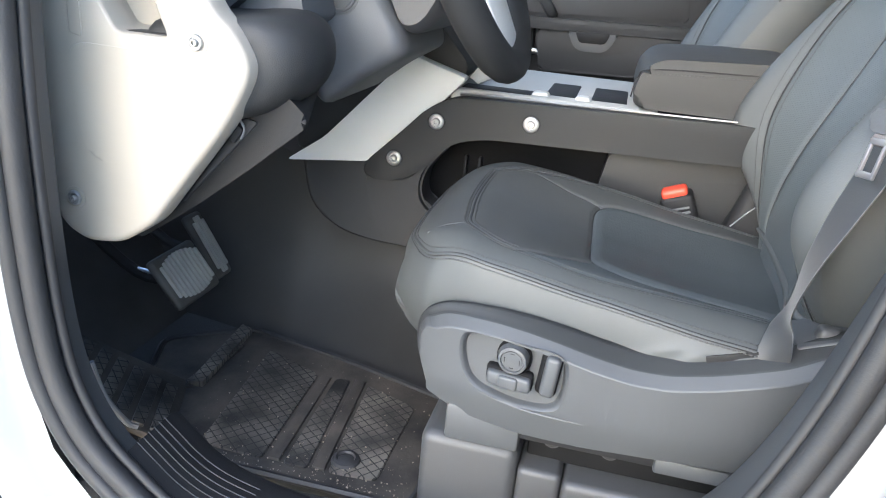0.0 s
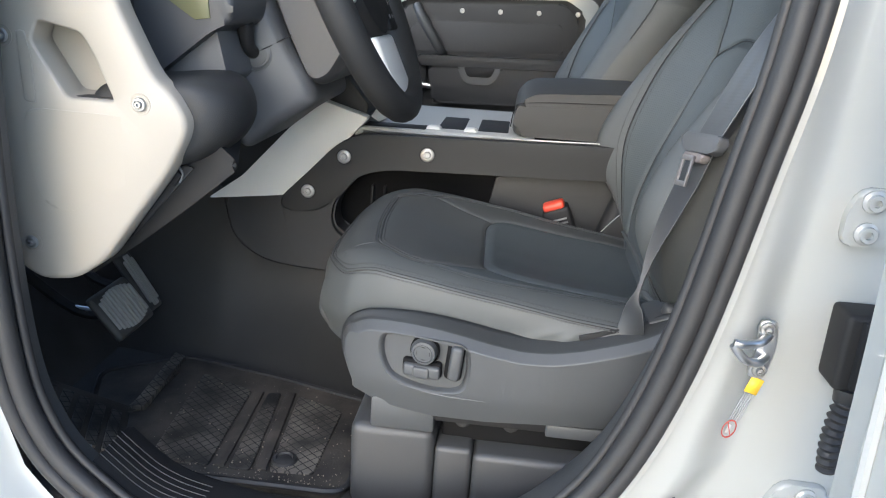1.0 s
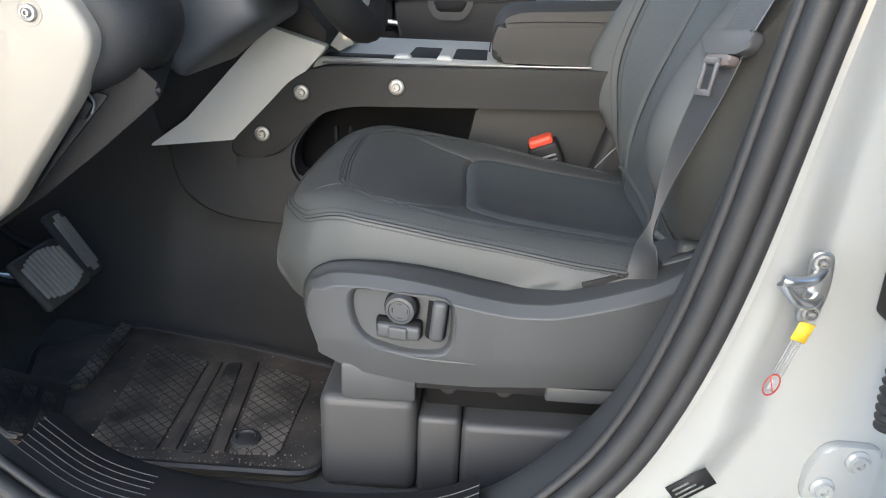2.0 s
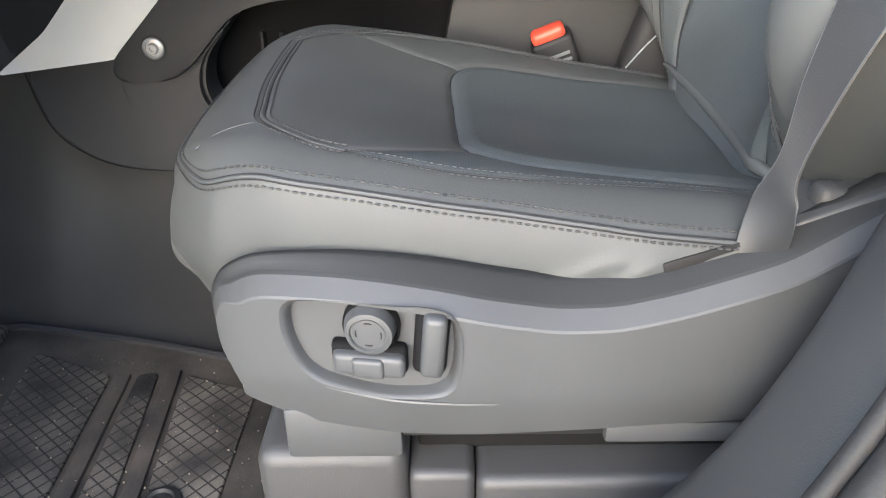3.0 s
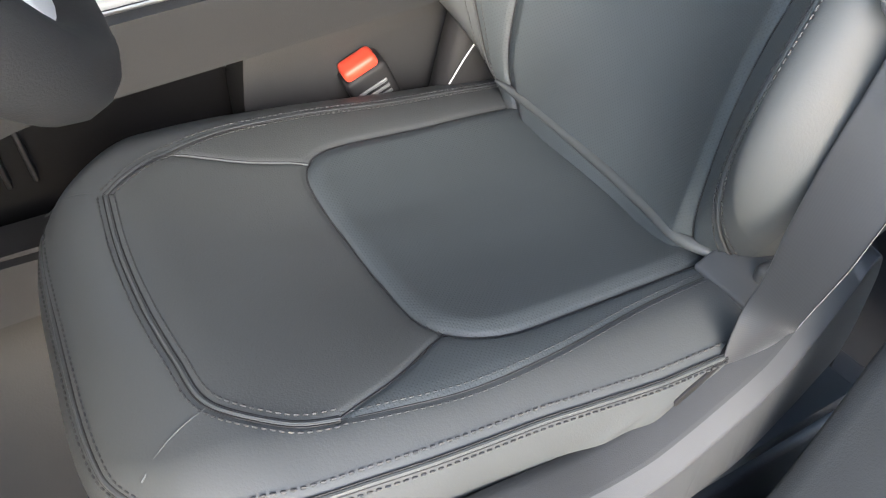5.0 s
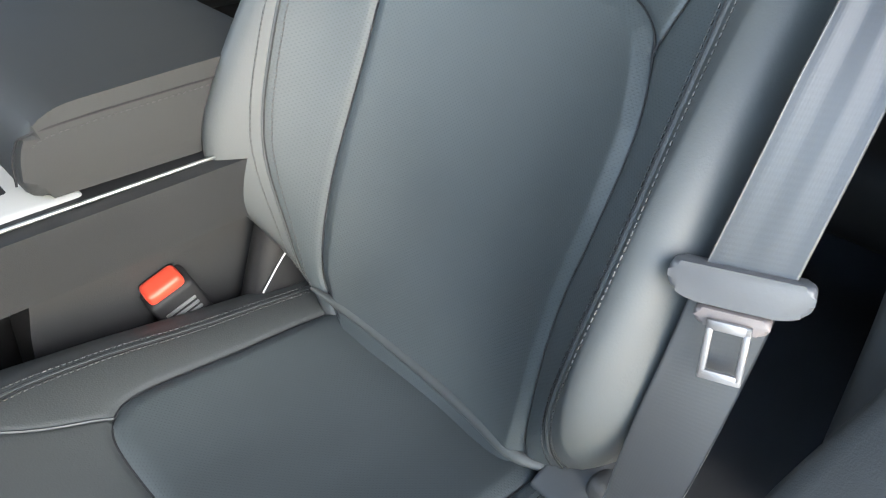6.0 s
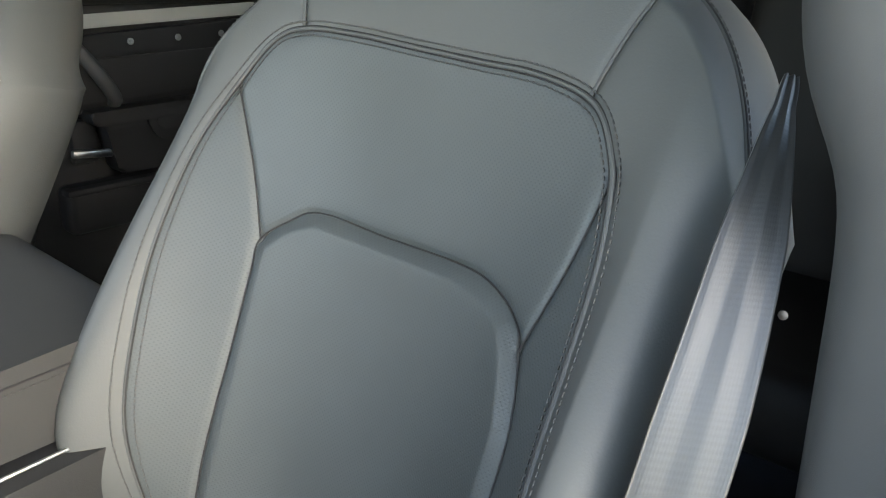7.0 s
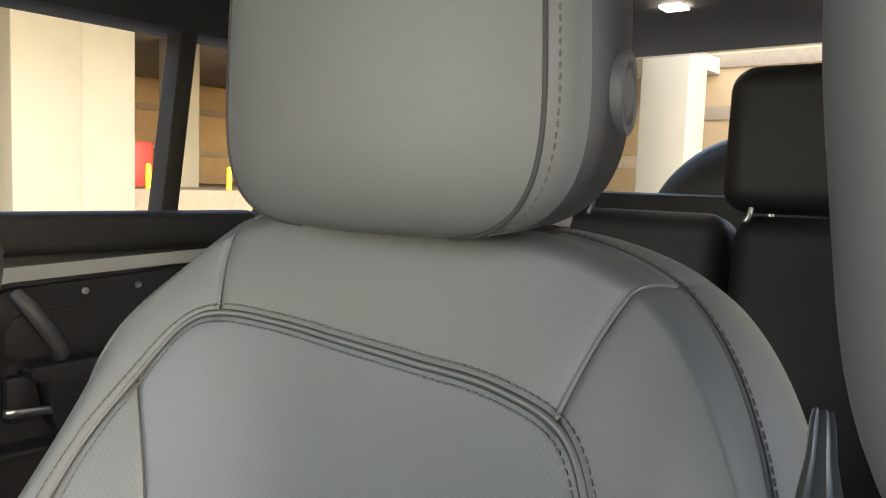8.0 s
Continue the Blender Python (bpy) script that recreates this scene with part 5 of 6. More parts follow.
for x, z in ((-0.387, 1.217), (-0.532, 1.045), (-0.540, 1.281)):
    part("screw_seat", disc((x, 0.6425, z), (0, -1, 0), [(0.0125, 0), (0.0118, 0.0010), (0.0100, 0.0007), (0.0092, -0.0005), (0.001, -0.0005)]), IVORY, endo)
    bolt((x, 0.6415, z), (0, -1, 0), 0.0062, endo)
nose = catmull([(-0.44, 1.13), (-0.36, 1.140), (-0.315, 1.162), (-0.293, 1.195), (-0.298, 1.228), (-0.325, 1.245), (-0.38, 1.242), (-0.46, 1.225)], 48, True)
part("knee_bolster", loft(nose, [(0.66, 0.62, 0.72, -0.02, 0), (0.664, 0.76, 0.84, -0.012, 0), (0.672, 0.86, 0.92, -0.007, 0), (0.69, 0.95, 0.97, -0.003, 0), (0.72, 1, 1, 0, 0), (0.765, 1.0, 1.0, -0.006, 0), (0.80, 0.98, 0.98, -0.018, 0), (0.825, 0.92, 0.94, -0.030, 0), (0.842, 0.78, 0.82, -0.042, 0), (0.848, 0.5, 0.55, -0.05, 0)]), DUSK, dash, "soft dark knee bolster", angle=70)
low = [(-0.50, 0.985), (-0.432, 1.032), (-0.36, 1.088), (-0.292, 1.145), (-0.32, 1.17), (-0.42, 1.185), (-0.60, 1.1)]
SLANT = Matrix(((1, -0.34, 0, 0.34 * 0.692), (0, 1, 0, 0), (0, 0.05, 1, -0.05 * 0.692), (0, 0, 0, 1)))
lower = part("lower_panel", moved(plate(rounded(low, 0.012, 4), 0.30, "y", 0.692, 0.008), SLANT), LOWDASH, dash, "dark lower dash panel with a socket")
part("facet", plate(rounded([(-0.437, 1.041), (-0.349, 1.139), (-0.362, 1.142), (-0.385, 1.112)], 0.004, 3), 0.006, "y", 0.6885, 0.0015), DUSK, lower)
part("socket", moved(box(-0.012, 0.012, -0.006, 0.004, -0.010, 0.010, 0.003), pose(-0.378, 0.69, 1.129, 0, 35, 0)), BLACK, lower)
part("socket_mark", moved(box(-0.0035, 0.0035, -0.0078, -0.003, -0.0035, 0.0035, 0.001), pose(-0.378, 0.689, 1.129, 0, 35, 0)), GREYPLASTIC, lower)
part("socket_edge", tube(catmull([(-0.368, 0.685, 1.142), (-0.362, 0.685, 1.132), (-0.366, 0.685, 1.121)], 8), 0.0012, 6), GREYPLASTIC, lower)
part("dash_face", plate(rounded([(-0.50, 1.20), (-0.44, 1.226), (-0.355, 1.296), (-0.343, 1.236), (-0.42, 1.17)], 0.006, 3), 0.30, "y", 0.785, 0.006), SHROUD_GREY, dash)
part("instrument_pod", plate(rounded([(-0.62, 1.20), (-0.50, 1.205), (-0.436, 1.229), (-0.352, 1.294), (-0.326, 1.305), (-0.325, 1.335), (-0.36, 1.35), (-0.45, 1.42), (-0.62, 1.44)], 0.012, 4), 0.44, "y", 0.765, 0.010, 3), HOOD, dash)
part("instrument_screen", plate([(-0.413, 1.331), (-0.373, 1.305), (-0.354, 1.308), (-0.357, 1.345), (-0.40, 1.37)], 0.004, "y", 0.7625, 0.001), plain("screen_glass", (0.13, 0.13, 0.075), 0.15), dash, "dim instrument screen")
part("dash_top", box(-0.95, -0.47, 0.66, 2.1, 1.30, 1.42, 0.03, 4), DARKPLASTIC, dash)
part("dash_end_filler", box(-0.80, -0.45, 0.745, 0.78, 1.05, 1.40, 0.01), BLACK, dash)
part("dash_face_passenger", box(-0.62, -0.44, 1.25, 2.1, 1.08, 1.30, 0.03, 4), DARKPLASTIC, dash)
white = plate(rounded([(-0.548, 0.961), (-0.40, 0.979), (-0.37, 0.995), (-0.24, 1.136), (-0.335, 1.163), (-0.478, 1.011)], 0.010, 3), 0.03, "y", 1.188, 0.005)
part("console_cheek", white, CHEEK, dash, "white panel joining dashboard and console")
part("cheek_return", plate([(-0.24, 1.137), (-0.225, 1.128), (-0.20, 1.14), (-0.22, 1.165)], 0.03, "y", 1.20, 0.002), WHITE, dash)
part("console_neck", plate(rounded([(-0.54, 0.97), (-0.262, 1.125), (-0.245, 1.15), (-0.36, 1.28), (-0.62, 1.25)], 0.01), 0.34, "y", 1.225, 0.01), DUSK, dash)
SHROUD = rounded([(-0.36, 1.122), (-0.305, 1.166), (-0.256, 1.196), (-0.262, 1.222), (-0.304, 1.289), (-0.335, 1.352), (-0.42, 1.36), (-0.44, 1.21)], 0.012, 4)
part("column_shroud", loft(SHROUD, [(0.878, 0.80, 0.80, 0, 0), (0.884, 0.93, 0.93, 0, 0), (0.893, 0.985, 0.985, 0, 0), (0.905, 1, 1, 0, 0), (1.08, 1, 1, 0, 0), (1.10, 0.9, 0.9, 0, 0)]), SHROUD_GREY, dash, "grey steering column shroud", angle=60)
part("shroud_seam", tube([(-0.405, 0.8835, 1.232), (-0.37, 0.878, 1.246), (-0.318, 0.878, 1.272), (-0.29, 0.884, 1.288)], 0.0009, 6), BLACK, dash)
part("wheel_boss", loft(rounded([(-0.335, 1.37), (-0.304, 1.291), (-0.266, 1.217), (-0.236, 1.226), (-0.205, 1.277), (-0.24, 1.38)], 0.018, 4), [(0.895, 0.8, 0.86, 0, 0), (0.905, 0.94, 0.96, 0, 0), (0.92, 1, 1, 0, 0), (1.05, 1, 1, 0, 0), (1.08, 0.9, 0.9, 0, 0)]), HOOD, dash)
stalk = catmull([(-0.341, 0.885, 1.262), (-0.343, 0.868, 1.266), (-0.343, 0.855, 1.285), (-0.345, 0.85, 1.33), (-0.348, 0.84, 1.38)], 16)
part("stalk", tube(stalk, [0.009] * 6 + [0.0095, 0.010, 0.0105, 0.011, 0.0115, 0.012, 0.0125, 0.013, 0.013, 0.013], 14), BLACK, dash)
part("stalk_band", disc((-0.345, 0.850, 1.325), (0, -0.2, 1), [(0.0135, 0), (0.0135, 0.004), (0.0125, 0.005)], 20), STEEL, dash)
part("stalk_collar", disc((-0.341, 0.880, 1.262), (0, -1, 0.1), [(0.026, 0), (0.026, 0.002), (0.0235, 0.003), (0.021, 0.0005), (0.019, -0.001), (0.0185, 0.002), (0.012, 0.003)]), DARKPLASTIC, dash)

# ---- steering wheel ----
sw = empty("steering_wheel", "black leather steering wheel with white spoke trim", "steering wheel", (-0.24, 0.99, 1.33))
WM = pose(-0.222, 0.99, 1.360, 0, 66, 0)
rim = [WM @ Vector((0.188 * math.cos(2 * math.pi * k / 64), 0.188 * math.sin(2 * math.pi * k / 64), 0)) for k in range(64)]
part("rim", tube(rim, 0.0225, 14, True), DUSK, sw)
part("hub", moved(disc((0, 0, 0), (0, 0, 1), [(0.075, -0.05), (0.082, -0.01), (0.078, 0.012), (0.06, 0.02), (0.01, 0.022)], 32), WM), BLACK, sw)
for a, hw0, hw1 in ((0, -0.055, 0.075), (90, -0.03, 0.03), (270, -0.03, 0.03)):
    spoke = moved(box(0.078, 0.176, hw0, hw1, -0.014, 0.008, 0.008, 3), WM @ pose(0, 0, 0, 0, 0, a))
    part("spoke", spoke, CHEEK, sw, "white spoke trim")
pad = part("control_pad", moved(box(-0.035, 0.045, 0.06, 0.12, 0.004, 0.013, 0.004, 3), WM @ pose(0.03, 0, 0, 0, 0, 0)), BLACK, sw, "black control pad with pale marks")
for i in range(3):
    for k in range(2):
        part("mark", moved(box(-0.003, 0.003, -0.003, 0.003, -0.0006, 0.0006, 0), WM @ pose(0.01 + 0.022 * i, 0.078 + 0.024 * k, 0.0135)), GREYPLASTIC, pad)

# ---- floor, mat and pedals ----
TREAD = material("tread_rubber", (0.020, 0.0195, 0.019), 0.7, vary=0.3, grain=240, bump=0.4, coarse=15, second=(0.14, 0.125, 0.105))
nt_ = TREAD.node_tree
chk = nt_.nodes.new("ShaderNodeTexBrick")
chk.offset = 0.0
chk.inputs["Scale"].default_value = 38.0
chk.inputs["Brick Width"].default_value = 0.5
chk.inputs["Row Height"].default_value = 0.5
chk.inputs["Mortar Size"].default_value = 0.035
crd = nt_.nodes.new("ShaderNodeTexCoord")
cmap = nt_.nodes.new("ShaderNodeMapping")
cmap.inputs["Rotation"].default_value = (0, 0, radians(40))
nt_.links.new(crd.outputs["Object"], cmap.inputs["Vector"])
nt_.links.new(cmap.outputs["Vector"], chk.inputs["Vector"])
cb = nt_.nodes.new("ShaderNodeBump")
cb.inputs["Strength"].default_value, cb.inputs["Distance"].default_value = 0.9, 0.002
cb.invert = True
nt_.links.new(chk.outputs["Fac"], cb.inputs["Height"])
gm = nt_.nodes.new("ShaderNodeMix")
gm.data_type = "RGBA"
gm.inputs["B"].default_value = (0.015, 0.015, 0.0145, 1)
base_ = nt_.nodes["Principled BSDF"].inputs["Base Color"]
nt_.links.new(base_.links[0].from_socket, gm.inputs["A"])
nt_.links.new(chk.outputs["Fac"], gm.inputs["Factor"])
nt_.links.new(gm.outputs["Result"], base_)
nt_.links.new(nt_.nodes["Principled BSDF"].inputs["Normal"].links[0].from_socket, cb.inputs["Normal"])
nt_.links.new(cb.outputs["Normal"], nt_.nodes["Principled BSDF"].inputs["Normal"])

mat = empty("floor_mat", "black rubber floor mat dusted with dry dirt", "floor mat", (-0.35, 0.9, 0.66))
OUT = rounded([(-0.545, 0.735), (-0.17, 0.735), (-0.165, 0.985), (-0.36, 1.045), (-0.56, 1.09), (-0.68, 1.0), (-0.62, 0.85)], 0.03, 4)
part("sheet", plate(OUT, 0.012, "z", 0.660, 0.004), DIRTY, mat)
part("rim", tube([(x, y, 0.673) for x, y in OUT], 0.005, 6, True), RUBBER, mat)
for q in ([(-0.475, 0.765), (-0.382, 0.762), (-0.395, 0.985), (-0.50, 1.03)], [(-0.352, 0.762), (-0.318, 0.763), (-0.342, 0.99), (-0.365, 0.985)], [(-0.29, 0.765), (-0.225, 0.77), (-0.225, 0.95), (-0.31, 0.985)], [(-0.575, 0.87), (-0.555, 0.885), (-0.545, 1.03), (-0.565, 1.035)]):
    part("tread_pad", plate(rounded(q, 0.008, 3), 0.005, "z", 0.6705, 0.002), TREAD, mat)
for xa, ya, xb, yb in ((-0.367, 0.765, -0.381, 0.985), (-0.304, 0.766, -0.326, 0.992)):
    part("rib", plate([(xa - 0.009, ya), (xa + 0.009, ya), (xb + 0.009, yb), (xb - 0.009, yb)], 0.0065, "z", 0.6705, 0.003), DIRTY, mat)
part("rib", plate(rounded([(-0.565, 0.885), (-0.543, 0.890), (-0.556, 1.075), (-0.580, 1.085)], 0.004, 3), 0.011, "z", 0.6705, 0.003), TREAD, mat)
part("fixing", disc((-0.276, 0.795, 0.675), (0, 0, 1), [(0.020, 0), (0.018, 0.004), (0.013, 0.006), (0.011, 0.003), (0.006, 0.005), (0.001, 0.005)]), RUBBER, mat)
crumbs = bmesh.new()
rnd = random.Random(4)
for k in range(420):
    a = rnd.random()
    x, y = -0.52 + 0.35 * rnd.random(), 0.742 + 0.27 * rnd.random() ** 2.6
    r = 0.0004 + 0.0011 * rnd.random() ** 3
    bmesh.ops.create_icosphere(crumbs, subdivisions=1, radius=r, matrix=pose(x, y, 0.6765, 40 * a, 0, 90 * a))
tagged(part("dirt_crumbs", crumbs, material("dry_soil", (0.24, 0.205, 0.155), 0.9), None), "scattered crumbs of dry soil on the floor mat", "dirt", kind="stuff")


def tunnel(U, V):
    """Sloping side of the footwell, from the mat up to the console."""
    x = -1.15 + U * 0.98
    zt = np.interp(x, [-1.2, -0.62, -0.52, -0.46, -0.40, -0.28, -0.16], [1.15, 1.0, 0.96, 0.855, 0.84, 0.835, 0.835])
    yb = np.interp(x, [-1.2, -0.7, -0.54, -0.36, -0.17], [1.16, 1.13, 1.10, 1.045, 0.985])
    z = 0.655 + (zt - 0.655) * V
    y = yb + (1.207 - yb) * (1 - (1 - V) ** 2.2)
    return x, y, z


pillar_sheet(np.linspace(0, 1, 60), np.linspace(0, 1, 24), tunnel, LINING, "footwell_side", "smooth dark grey footwell lining")
shell("toe_board", moved(box(-0.02, 0.02, 0.66, 1.2, -0.06, 0.6, 0.01), pose(-0.76, 0, 0.68, 0, -35, 0)), TOE)
rest = empty("foot_rest", "black ribbed foot rest", "foot rest", (-0.6, 0.78, 0.68))
FR = pose(-0.615, 0.80, 0.715, 0, 28, 22)
part("pad", moved(box(-0.11, 0.09, -0.085, 0.075, -0.012, 0.0, 0.006), FR), DIRTY, rest)
for k in range(7):
    part("rib", moved(box(-0.098 + 0.026 * k, -0.081 + 0.026 * k, -0.077, 0.062 - 0.004 * k, 0.0, 0.005, 0.0015), FR), TREAD, rest)


PAD = material("worn_pedal_rubber", (0.055, 0.054, 0.05), 0.65, vary=0.25, grain=400, bump=0.3, coarse=30)


def pedal(name, label, x, y, z, w, h, tilt):
    p = empty(name, label, "pedal", (x, y, z))
    m = pose(x, y, z, 0, tilt, 0)
    part("pad", moved(box(-0.002, 0.012, -w / 2, w / 2, -h / 2, h / 2, 0.008, 3), m), PAD, p)
    n = max(4, int(w / 0.0105))
    for k in range(n):
        yy = -w / 2 + 0.006 + (w - 0.012) * (k + 0.5) / n
        hh = h / 2 - 0.006 - 0.010 * (2 * k / (n - 1) - 1) ** 2
        part("ridge", moved(box(0.008, 0.0165, yy - 0.0031, yy + 0.0031, -hh, hh, 0.002), m), RIB, p)
    part("arm", tube(catmull([m @ Vector((-0.01, 0, 0)), m @ Vector((-0.07, 0, 0.05)), m @ Vector((-0.12, 0, 0.25))], 12), 0.009, 8), BLACK, p)
    return p


brake = pedal("brake_pedal", "grey ribbed rubber brake pedal", -0.603, 0.94, 0.826, 0.110, 0.085, -38)
part("rod", tube(catmull([(-0.640, 0.94, 0.822), (-0.665, 0.94, 0.8215), (-0.700, 0.94, 0.825)], 8), 0.0045, 8), STEEL, brake, "bright steel pedal rod")
pedal("accelerator_pedal", "narrow ribbed accelerator pedal", -0.65, 1.085, 0.815, 0.045, 0.12, -32)

# seat plinth moulding
plinth = empty("seat_plinth", "grey moulded plastic plinth under the driver's seat", "plinth", (0.1, 0.9, 0.66))
part("front_block", box(-0.165, -0.047, 0.736, 1.15, 0.655, 0.788, 0.014, 4), PLINTH, plinth)
part("middle_block", box(-0.0465, 0.0055, 0.739, 1.15, 0.655, 0.764, 0.008, 3), PLINTH, plinth)
part("rear_block", box(0.0065, 0.45, 0.735, 1.15, 0.655, 0.760, 0.010, 4), PLINTH, plinth)
# shade under the seat is put into the well's near-black colour
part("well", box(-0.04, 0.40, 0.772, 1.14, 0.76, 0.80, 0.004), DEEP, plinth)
for x in (-0.012, 0.055):
    part("bolt_head", disc((x, 0.772, 0.792), (0, -1, 0), [(0.011, 0), (0.011, 0.004), (0.008, 0.007), (0.002, 0.007)]), RUBBER, plinth)

# ---- seat belt ----
def ribbon(points, widths, half=(0.0235, 0.0235), thick=0.0013, folds=0.0):
    """A webbing strap along points; widths gives the direction across it, half its half width along the way."""
    c = catmull(points, 50)
    wv = catmull(widths, 50)
    wv /= np.linalg.norm(wv, axis=1)[:, None]
    hw = np.interp(np.linspace(0, 1, 50), np.linspace(0, 1, len(half)), half)
    t = np.gradient(c, axis=0)
    t /= np.linalg.norm(t, axis=1)[:, None]
    nrm = np.cross(t, wv)
    cols = np.linspace(-1, 1, 33)
    vs = np.stack([c[:, None] + wv[:, None] * hw[:, None, None] * cols[None, :, None] + nrm[:, None] * (s * thick / 2 + folds * (np.abs((cols * 1.05 + 0.3) % 1 - 0.5) * 3 - 0.7)[None, :, None] * np.linspace(0.1, 1, 50)[:, None, None]) for s in (-1, 1)], 0)
    n, m = 50, 33
    idx = np.arange(2 * n * m).reshape(2, n, m)
    f = []
    for s in (0, 1):
        a = idx[s]
        f.append(np.stack([a[:-1, :-1], a[1:, :-1], a[1:, 1:], a[:-1, 1:]], -1).reshape(-1, 4))
    for col in (0, m - 1):
        f.append(np.stack([idx[0, :-1, col], idx[0, 1:, col], idx[1, 1:, col], idx[1, :-1, col]], -1))
    uv = np.stack(np.broadcast_arrays(cols[None, None, :], np.linspace(0, 1, 50)[None, :, None], np.zeros((2, 1, 1)))[:2], -1).reshape(-1, 2)
    return vs.reshape(-1, 3), np.concatenate(f), uv


fixings = empty("seat_frame_fixing", "small bright bolt on the dark seat frame behind the belt", "bolt", (0.50, 0.738, 1.29))
part("bolt_head", disc((0.50, 0.738, 1.29), (-0.9, -0.4, 0.1), [(0.0035, 0), (0.0035, 0.002), (0.001, 0.003)]), GREYPLASTIC, fixings)
belt = empty("seat_belt", "grey webbing seat belt hanging beside the seat with its tongue", "seat belt", (0.25, 0.72, 1.0))
WD = (0.31, -0.945, 0.1)
v, f, uv = ribbon([(0.242, 0.720, 1.216), (0.285, 0.719, 1.315), (0.335, 0.726, 1.395), (0.388, 0.738, 1.455), (0.405, 0.742, 1.470)], [WD, (0.42, -0.9, 0.05), (0.5, -0.85, 0.0), (0.55, -0.8, -0.2), (0.6, -0.8, -0.2)], (0.0235, 0.0225, 0.0175, 0.006, 0.004), folds=0.0014)
sheet("upper_webbing", v, f, WEBBING, belt, uv)
v, f, uv = ribbon([(0.243, 0.722, 1.214), (0.228, 0.722, 1.165), (0.213, 0.723, 1.12), (0.199, 0.725, 1.07), (0.193, 0.731, 1.02), (0.191, 0.736, 0.99), (0.192, 0.741, 0.952)], [WD, (0.32, -0.94, 0.1), (0.2, -0.97, 0.05), (0.0, -1.0, 0.0), (-0.1, -0.99, 0.0), (0.6, -0.78, 0.15), (0.97, -0.1, 0.28)], (0.0235, 0.0235, 0.0235, 0.0225, 0.019, 0.016, 0.0175))
sheet("lower_webbing", v, f, WEBBING, belt, uv)
wx = Vector(WD).normalized()
wz = Vector((0.25, -0.05, 0.95))
wz = (wz - wx * wz.dot(wx)).normalized()
wy = wz.cross(wx)
TQ = Matrix.Translation((0.240, 0.722, 1.208)) @ Matrix((wx, wy, wz)).transposed().to_4x4()
BAR = rounded([(-0.038, 0.011), (0.038, 0.011), (0.038, -0.005), (0.024, -0.011), (-0.024, -0.011), (-0.038, -0.005)], 0.006, 5)
tongue = part("tongue", moved(plate(BAR, 0.014, "y", -0.0085, 0.0035, 3), TQ), material("pale_grey_plastic", (0.085, 0.087, 0.092), 0.4), belt, "grey plastic belt tongue")
part("shoulder", moved(plate(rounded([(-0.021, -0.012), (0.021, -0.012), (0.019, -0.022), (-0.019, -0.022)], 0.005, 4), 0.012, "y", -0.0115, 0.003, 3), TQ), material("brown_grey_plastic", (0.15, 0.13, 0.125), 0.45), tongue)
blade = bmesh.new()
for bx in ((-0.0118, -0.0078, -0.050, -0.016), (0.0078, 0.0118, -0.050, -0.016), (-0.0118, 0.0118, -0.052, -0.046), (-0.0118, 0.0118, -0.022, -0.016)):
    box(bx[0], bx[1], -0.0165, -0.0130, bx[2], bx[3], 0.001, 2, blade)
part("blade", moved(blade, TQ), material("brushed_steel", (0.30, 0.29, 0.29), 0.36, 0.7, vary=0.08, grain=900, bump=0.1), tongue, "bright metal tongue blade")

buckle = empty("belt_buckle", "black seat belt buckle with red release button", "buckle", (0.11, 1.2, 0.95))
BQ = Matrix.Translation((0.112, 1.205, 0.985)) @ pose(0, 0, 0, 8, -22, -5)
part("body", moved(box(-0.024, 0.026, -0.018, 0.016, -0.08, 0.012, 0.006, 3), BQ), BLACK, buckle)
for k in range(3):
    part("rib", moved(box(-0.016, 0.018, -0.0195, -0.016, -0.010 - 0.008 * k, -0.006 - 0.008 * k, 0.001), BQ), GREYPLASTIC, buckle)
part("button", moved(box(-0.020, 0.020, -0.015, 0.010, 0.008, 0.024, 0.006, 4), BQ), RED, buckle, "red release button")

# ---- pillar hardware ----
striker = empty("door_striker", "bright steel door striker bolted to the white pillar", "striker", (0.29, 0.56, 1.04))
part("base_plate", plate(rounded([(0.279, 1.002), (0.296, 1.004), (0.302, 1.035), (0.30, 1.066), (0.282, 1.066), (0.284, 1.035)], 0.008, 4), 0.005, "y", 0.559, 0.0015), STEEL, striker)
part("loop", tube(catmull([(0.293, 0.56, 1.050), (0.280, 0.545, 1.047), (0.262, 0.538, 1.047), (0.254, 0.538, 1.048)], 14), 0.0045, 10), STEEL, striker)
part("loop", tube(catmull([(0.294, 0.56, 1.026), (0.282, 0.545, 1.026), (0.266, 0.538, 1.032), (0.254, 0.538, 1.046)], 14), 0.0045, 10), STEEL, striker)
for z in (1.012, 1.057):
    bolt((0.290, 0.559, z), (0, -1, 0), 0.006, striker)


def door_hinge(name, label, x, z, big):
    h = empty(name, label, "hinge", (x, 0.59, z), group="rear door hinges")
    w, t = (0.022, 0.03) if big else (0.03, 0.034)
    part("leaf", plate(rounded([(x - w, z - t), (x + 0.035, z - t), (x + 0.035, z + t * 0.92), (x - w * 0.5, z + t * 0.95), (x - w, z + 0.1 * t)], 0.01, 4), 0.012, "y", 0.589, 0.004, 3), WHITE, h)
    for dx, dz in ((0.0, 0.016), (-0.001, -0.016)) if big else ((0.012, 0.018), (-0.014, -0.014)):
        part("bolt", disc((x + dx, 0.589, z + dz), (0, -1, 0), [(0.0115, 0), (0.0115, 0.003), (0.0085, 0.005), (0.0078, 0.009), (0.004, 0.009), (0.0038, 0.005), (0.0005, 0.005)]), WHITE, h, "white painted star bolt")
    return h


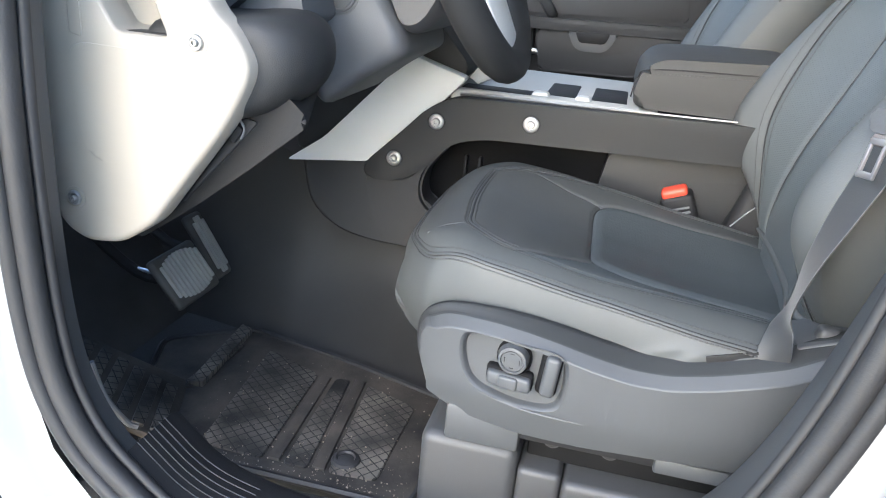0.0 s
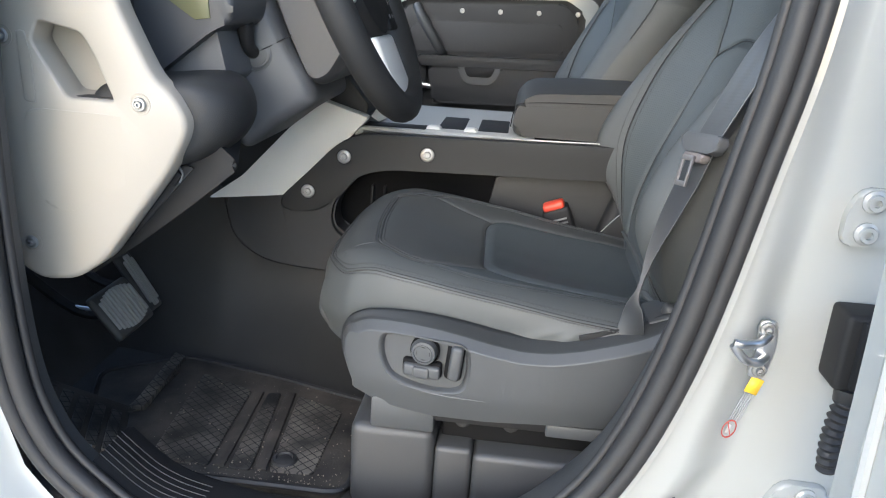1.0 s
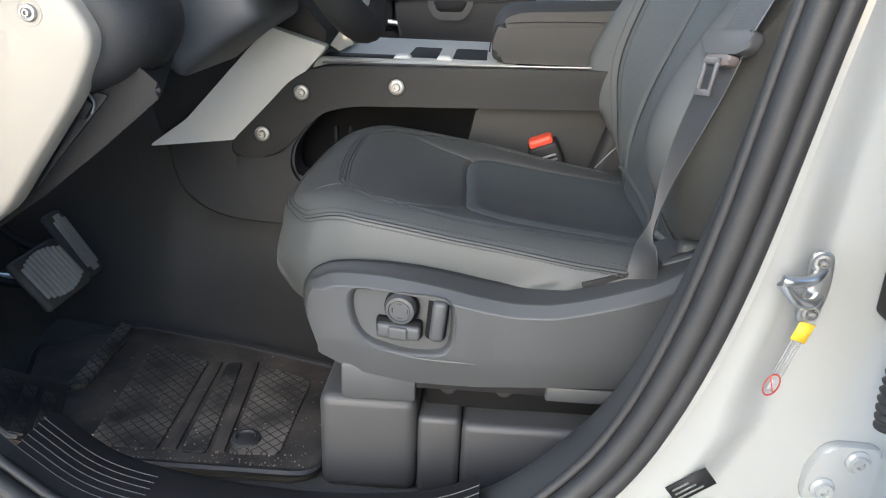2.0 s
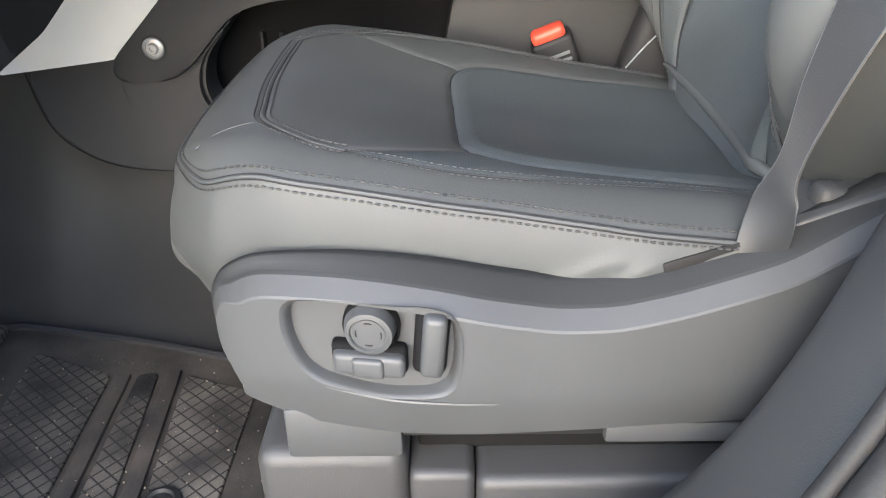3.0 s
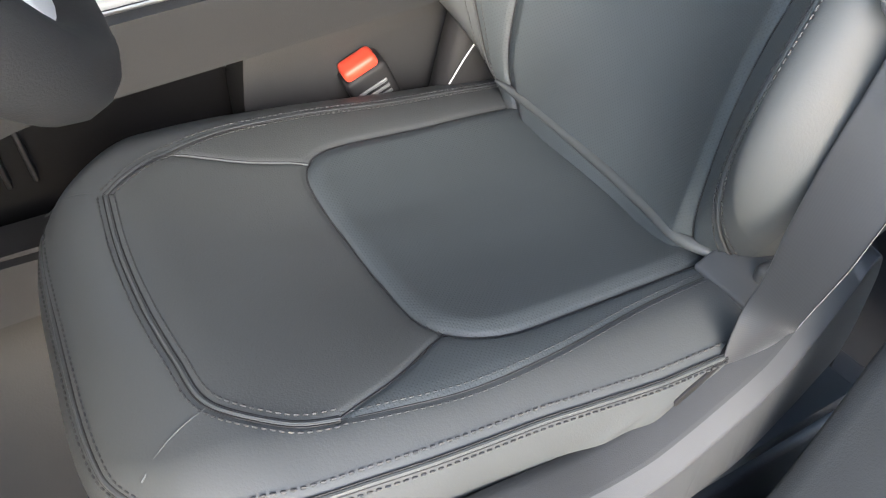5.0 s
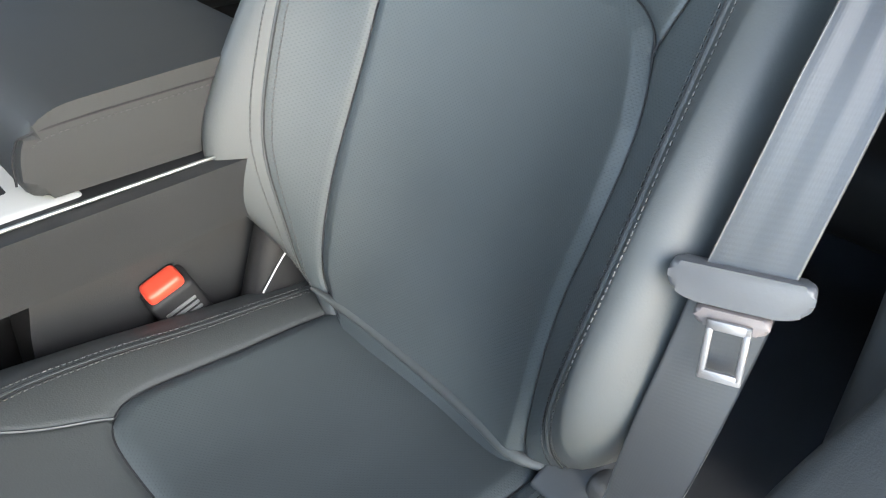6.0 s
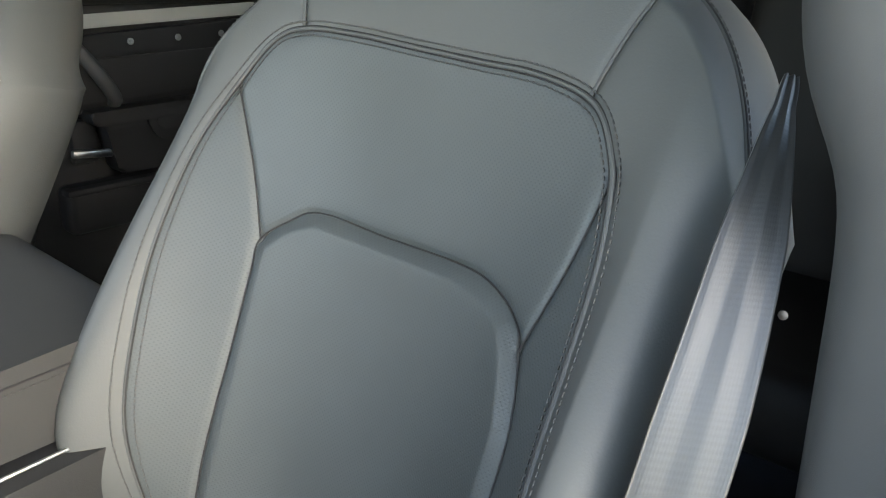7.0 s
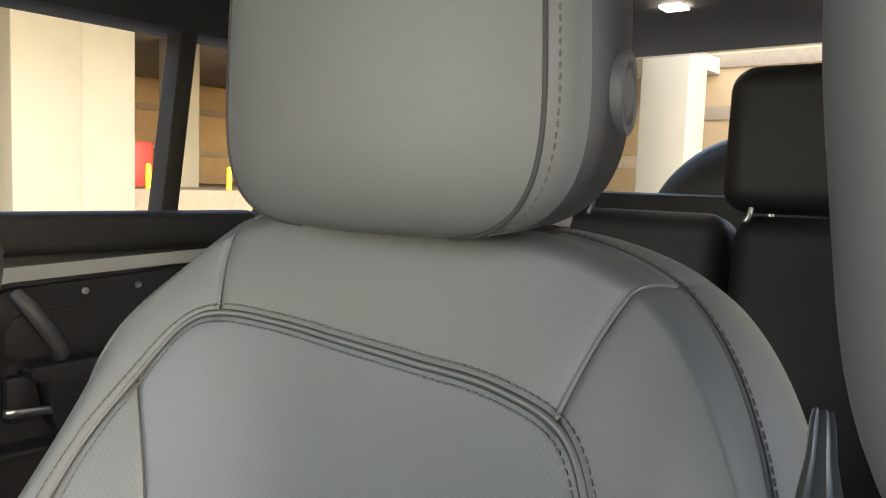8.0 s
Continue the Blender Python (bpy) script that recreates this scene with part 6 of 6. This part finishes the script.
door_hinge("rear_door_hinge", "white painted rear door hinge with two star bolts", 0.374, 1.170, True)
door_hinge("rear_door_hinge", "white painted lower hinge half hidden by the open door", 0.366, 0.832, False)
boot = empty("door_cable_boot", "black corrugated rubber cable boot between pillar and rear door", "cable boot", (0.38, 0.57, 1.04))
part("housing", box(0.362, 0.44, 0.556, 0.60, 0.998, 1.080, 0.006, 3), BLACK, boot)
part("housing_rib", box(0.376, 0.382, 0.549, 0.60, 1.003, 1.075, 0.002, 2), BLACK, boot)
part("neck", disc((0.382, 0.565, 0.998), (0, -0.1, -1), [(0.013, 0), (0.013, 0.012), (0.010, 0.016)], 20), RUBBER, boot)
bel = [(0.381 - 0.004 * math.sin(k / 40 * 3), 0.563, 0.985 - 0.0021 * k) for k in range(40)]
part("bellows", tube(bel, [0.0100 + 0.0018 * math.sin(k * 1.55) for k in range(40)], 16), RUBBER, boot)
warn = empty("warning_label", "small yellow and white warning label with a red prohibition ring", "label", (0.285, 0.5655, 0.96))
LQ = pose(0.281, 0.5635, 0.962, 0, 17, 0) @ Matrix.Diagonal((0.66, 1, 1.0, 1))
part("yellow_strip", moved(box(-0.010, 0.010, -0.0005, 0.0005, 0.022, 0.040, 0), LQ), YELLOW, warn)
INK = plain("label_ink", (0.34, 0.34, 0.35), 0.5)
for k in range(5):
    part("text_bar", moved(box(-0.0076 + 0.0034 * k, -0.0066 + 0.0034 * k, -0.0005, 0.0005, -0.012, 0.0215 - 0.002 * (k % 2), 0), LQ), INK, warn)
part("prohibition_ring", moved(tube([(0.0095 * math.cos(radians(a)), 0, -0.0235 + 0.0105 * math.sin(radians(a))) for a in range(0, 360, 12)], 0.0009, 6, True), LQ), CRIMSON, warn)
part("bar", moved(tube([(-0.0065, 0, -0.017), (0.0065, 0, -0.030)], 0.0008, 6), LQ), CRIMSON, warn)
part("figure", moved(box(-0.0035, 0.0035, -0.0004, 0.0004, -0.029, -0.018, 0), LQ), INK, warn)
code = empty("paint_code_label", "small black label with pale lines on the pillar", "label", (0.235, 0.566, 0.83))
PQ = pose(0.222, 0.5630, 0.829, 0, -38, 0) @ Matrix.Diagonal((0.8, 1, 0.85, 1))
part("plate", moved(box(-0.026, 0.026, -0.0006, 0.0006, -0.012, 0.012, 0), PQ), BLACK, code)
for k in range(3):
    part("line", moved(box(-0.021, 0.012 - 0.006 * k, -0.0012, -0.0004, -0.008 + 0.006 * k, -0.006 + 0.006 * k, 0), PQ), GREYPLASTIC, code)
rear_door = empty("rear_door", "white rear door standing wide open", "car door", (0.4, 0.0, 0.9))
part("edge", plate(rounded([(0.334, 0.50), (0.332, 0.95), (0.330, 1.10), (0.327, 1.22), (0.318, 1.45), (0.46, 1.45), (0.46, 0.50)], 0.012, 4), 1.20, "y", -0.75, 0.015, 4), WHITE, rear_door)
part("seal", tube([(0.331, 0.40, 0.55), (0.330, 0.40, 0.95), (0.327, 0.40, 1.10), (0.316, 0.40, 1.44)], 0.006, 8), WHITE, rear_door)
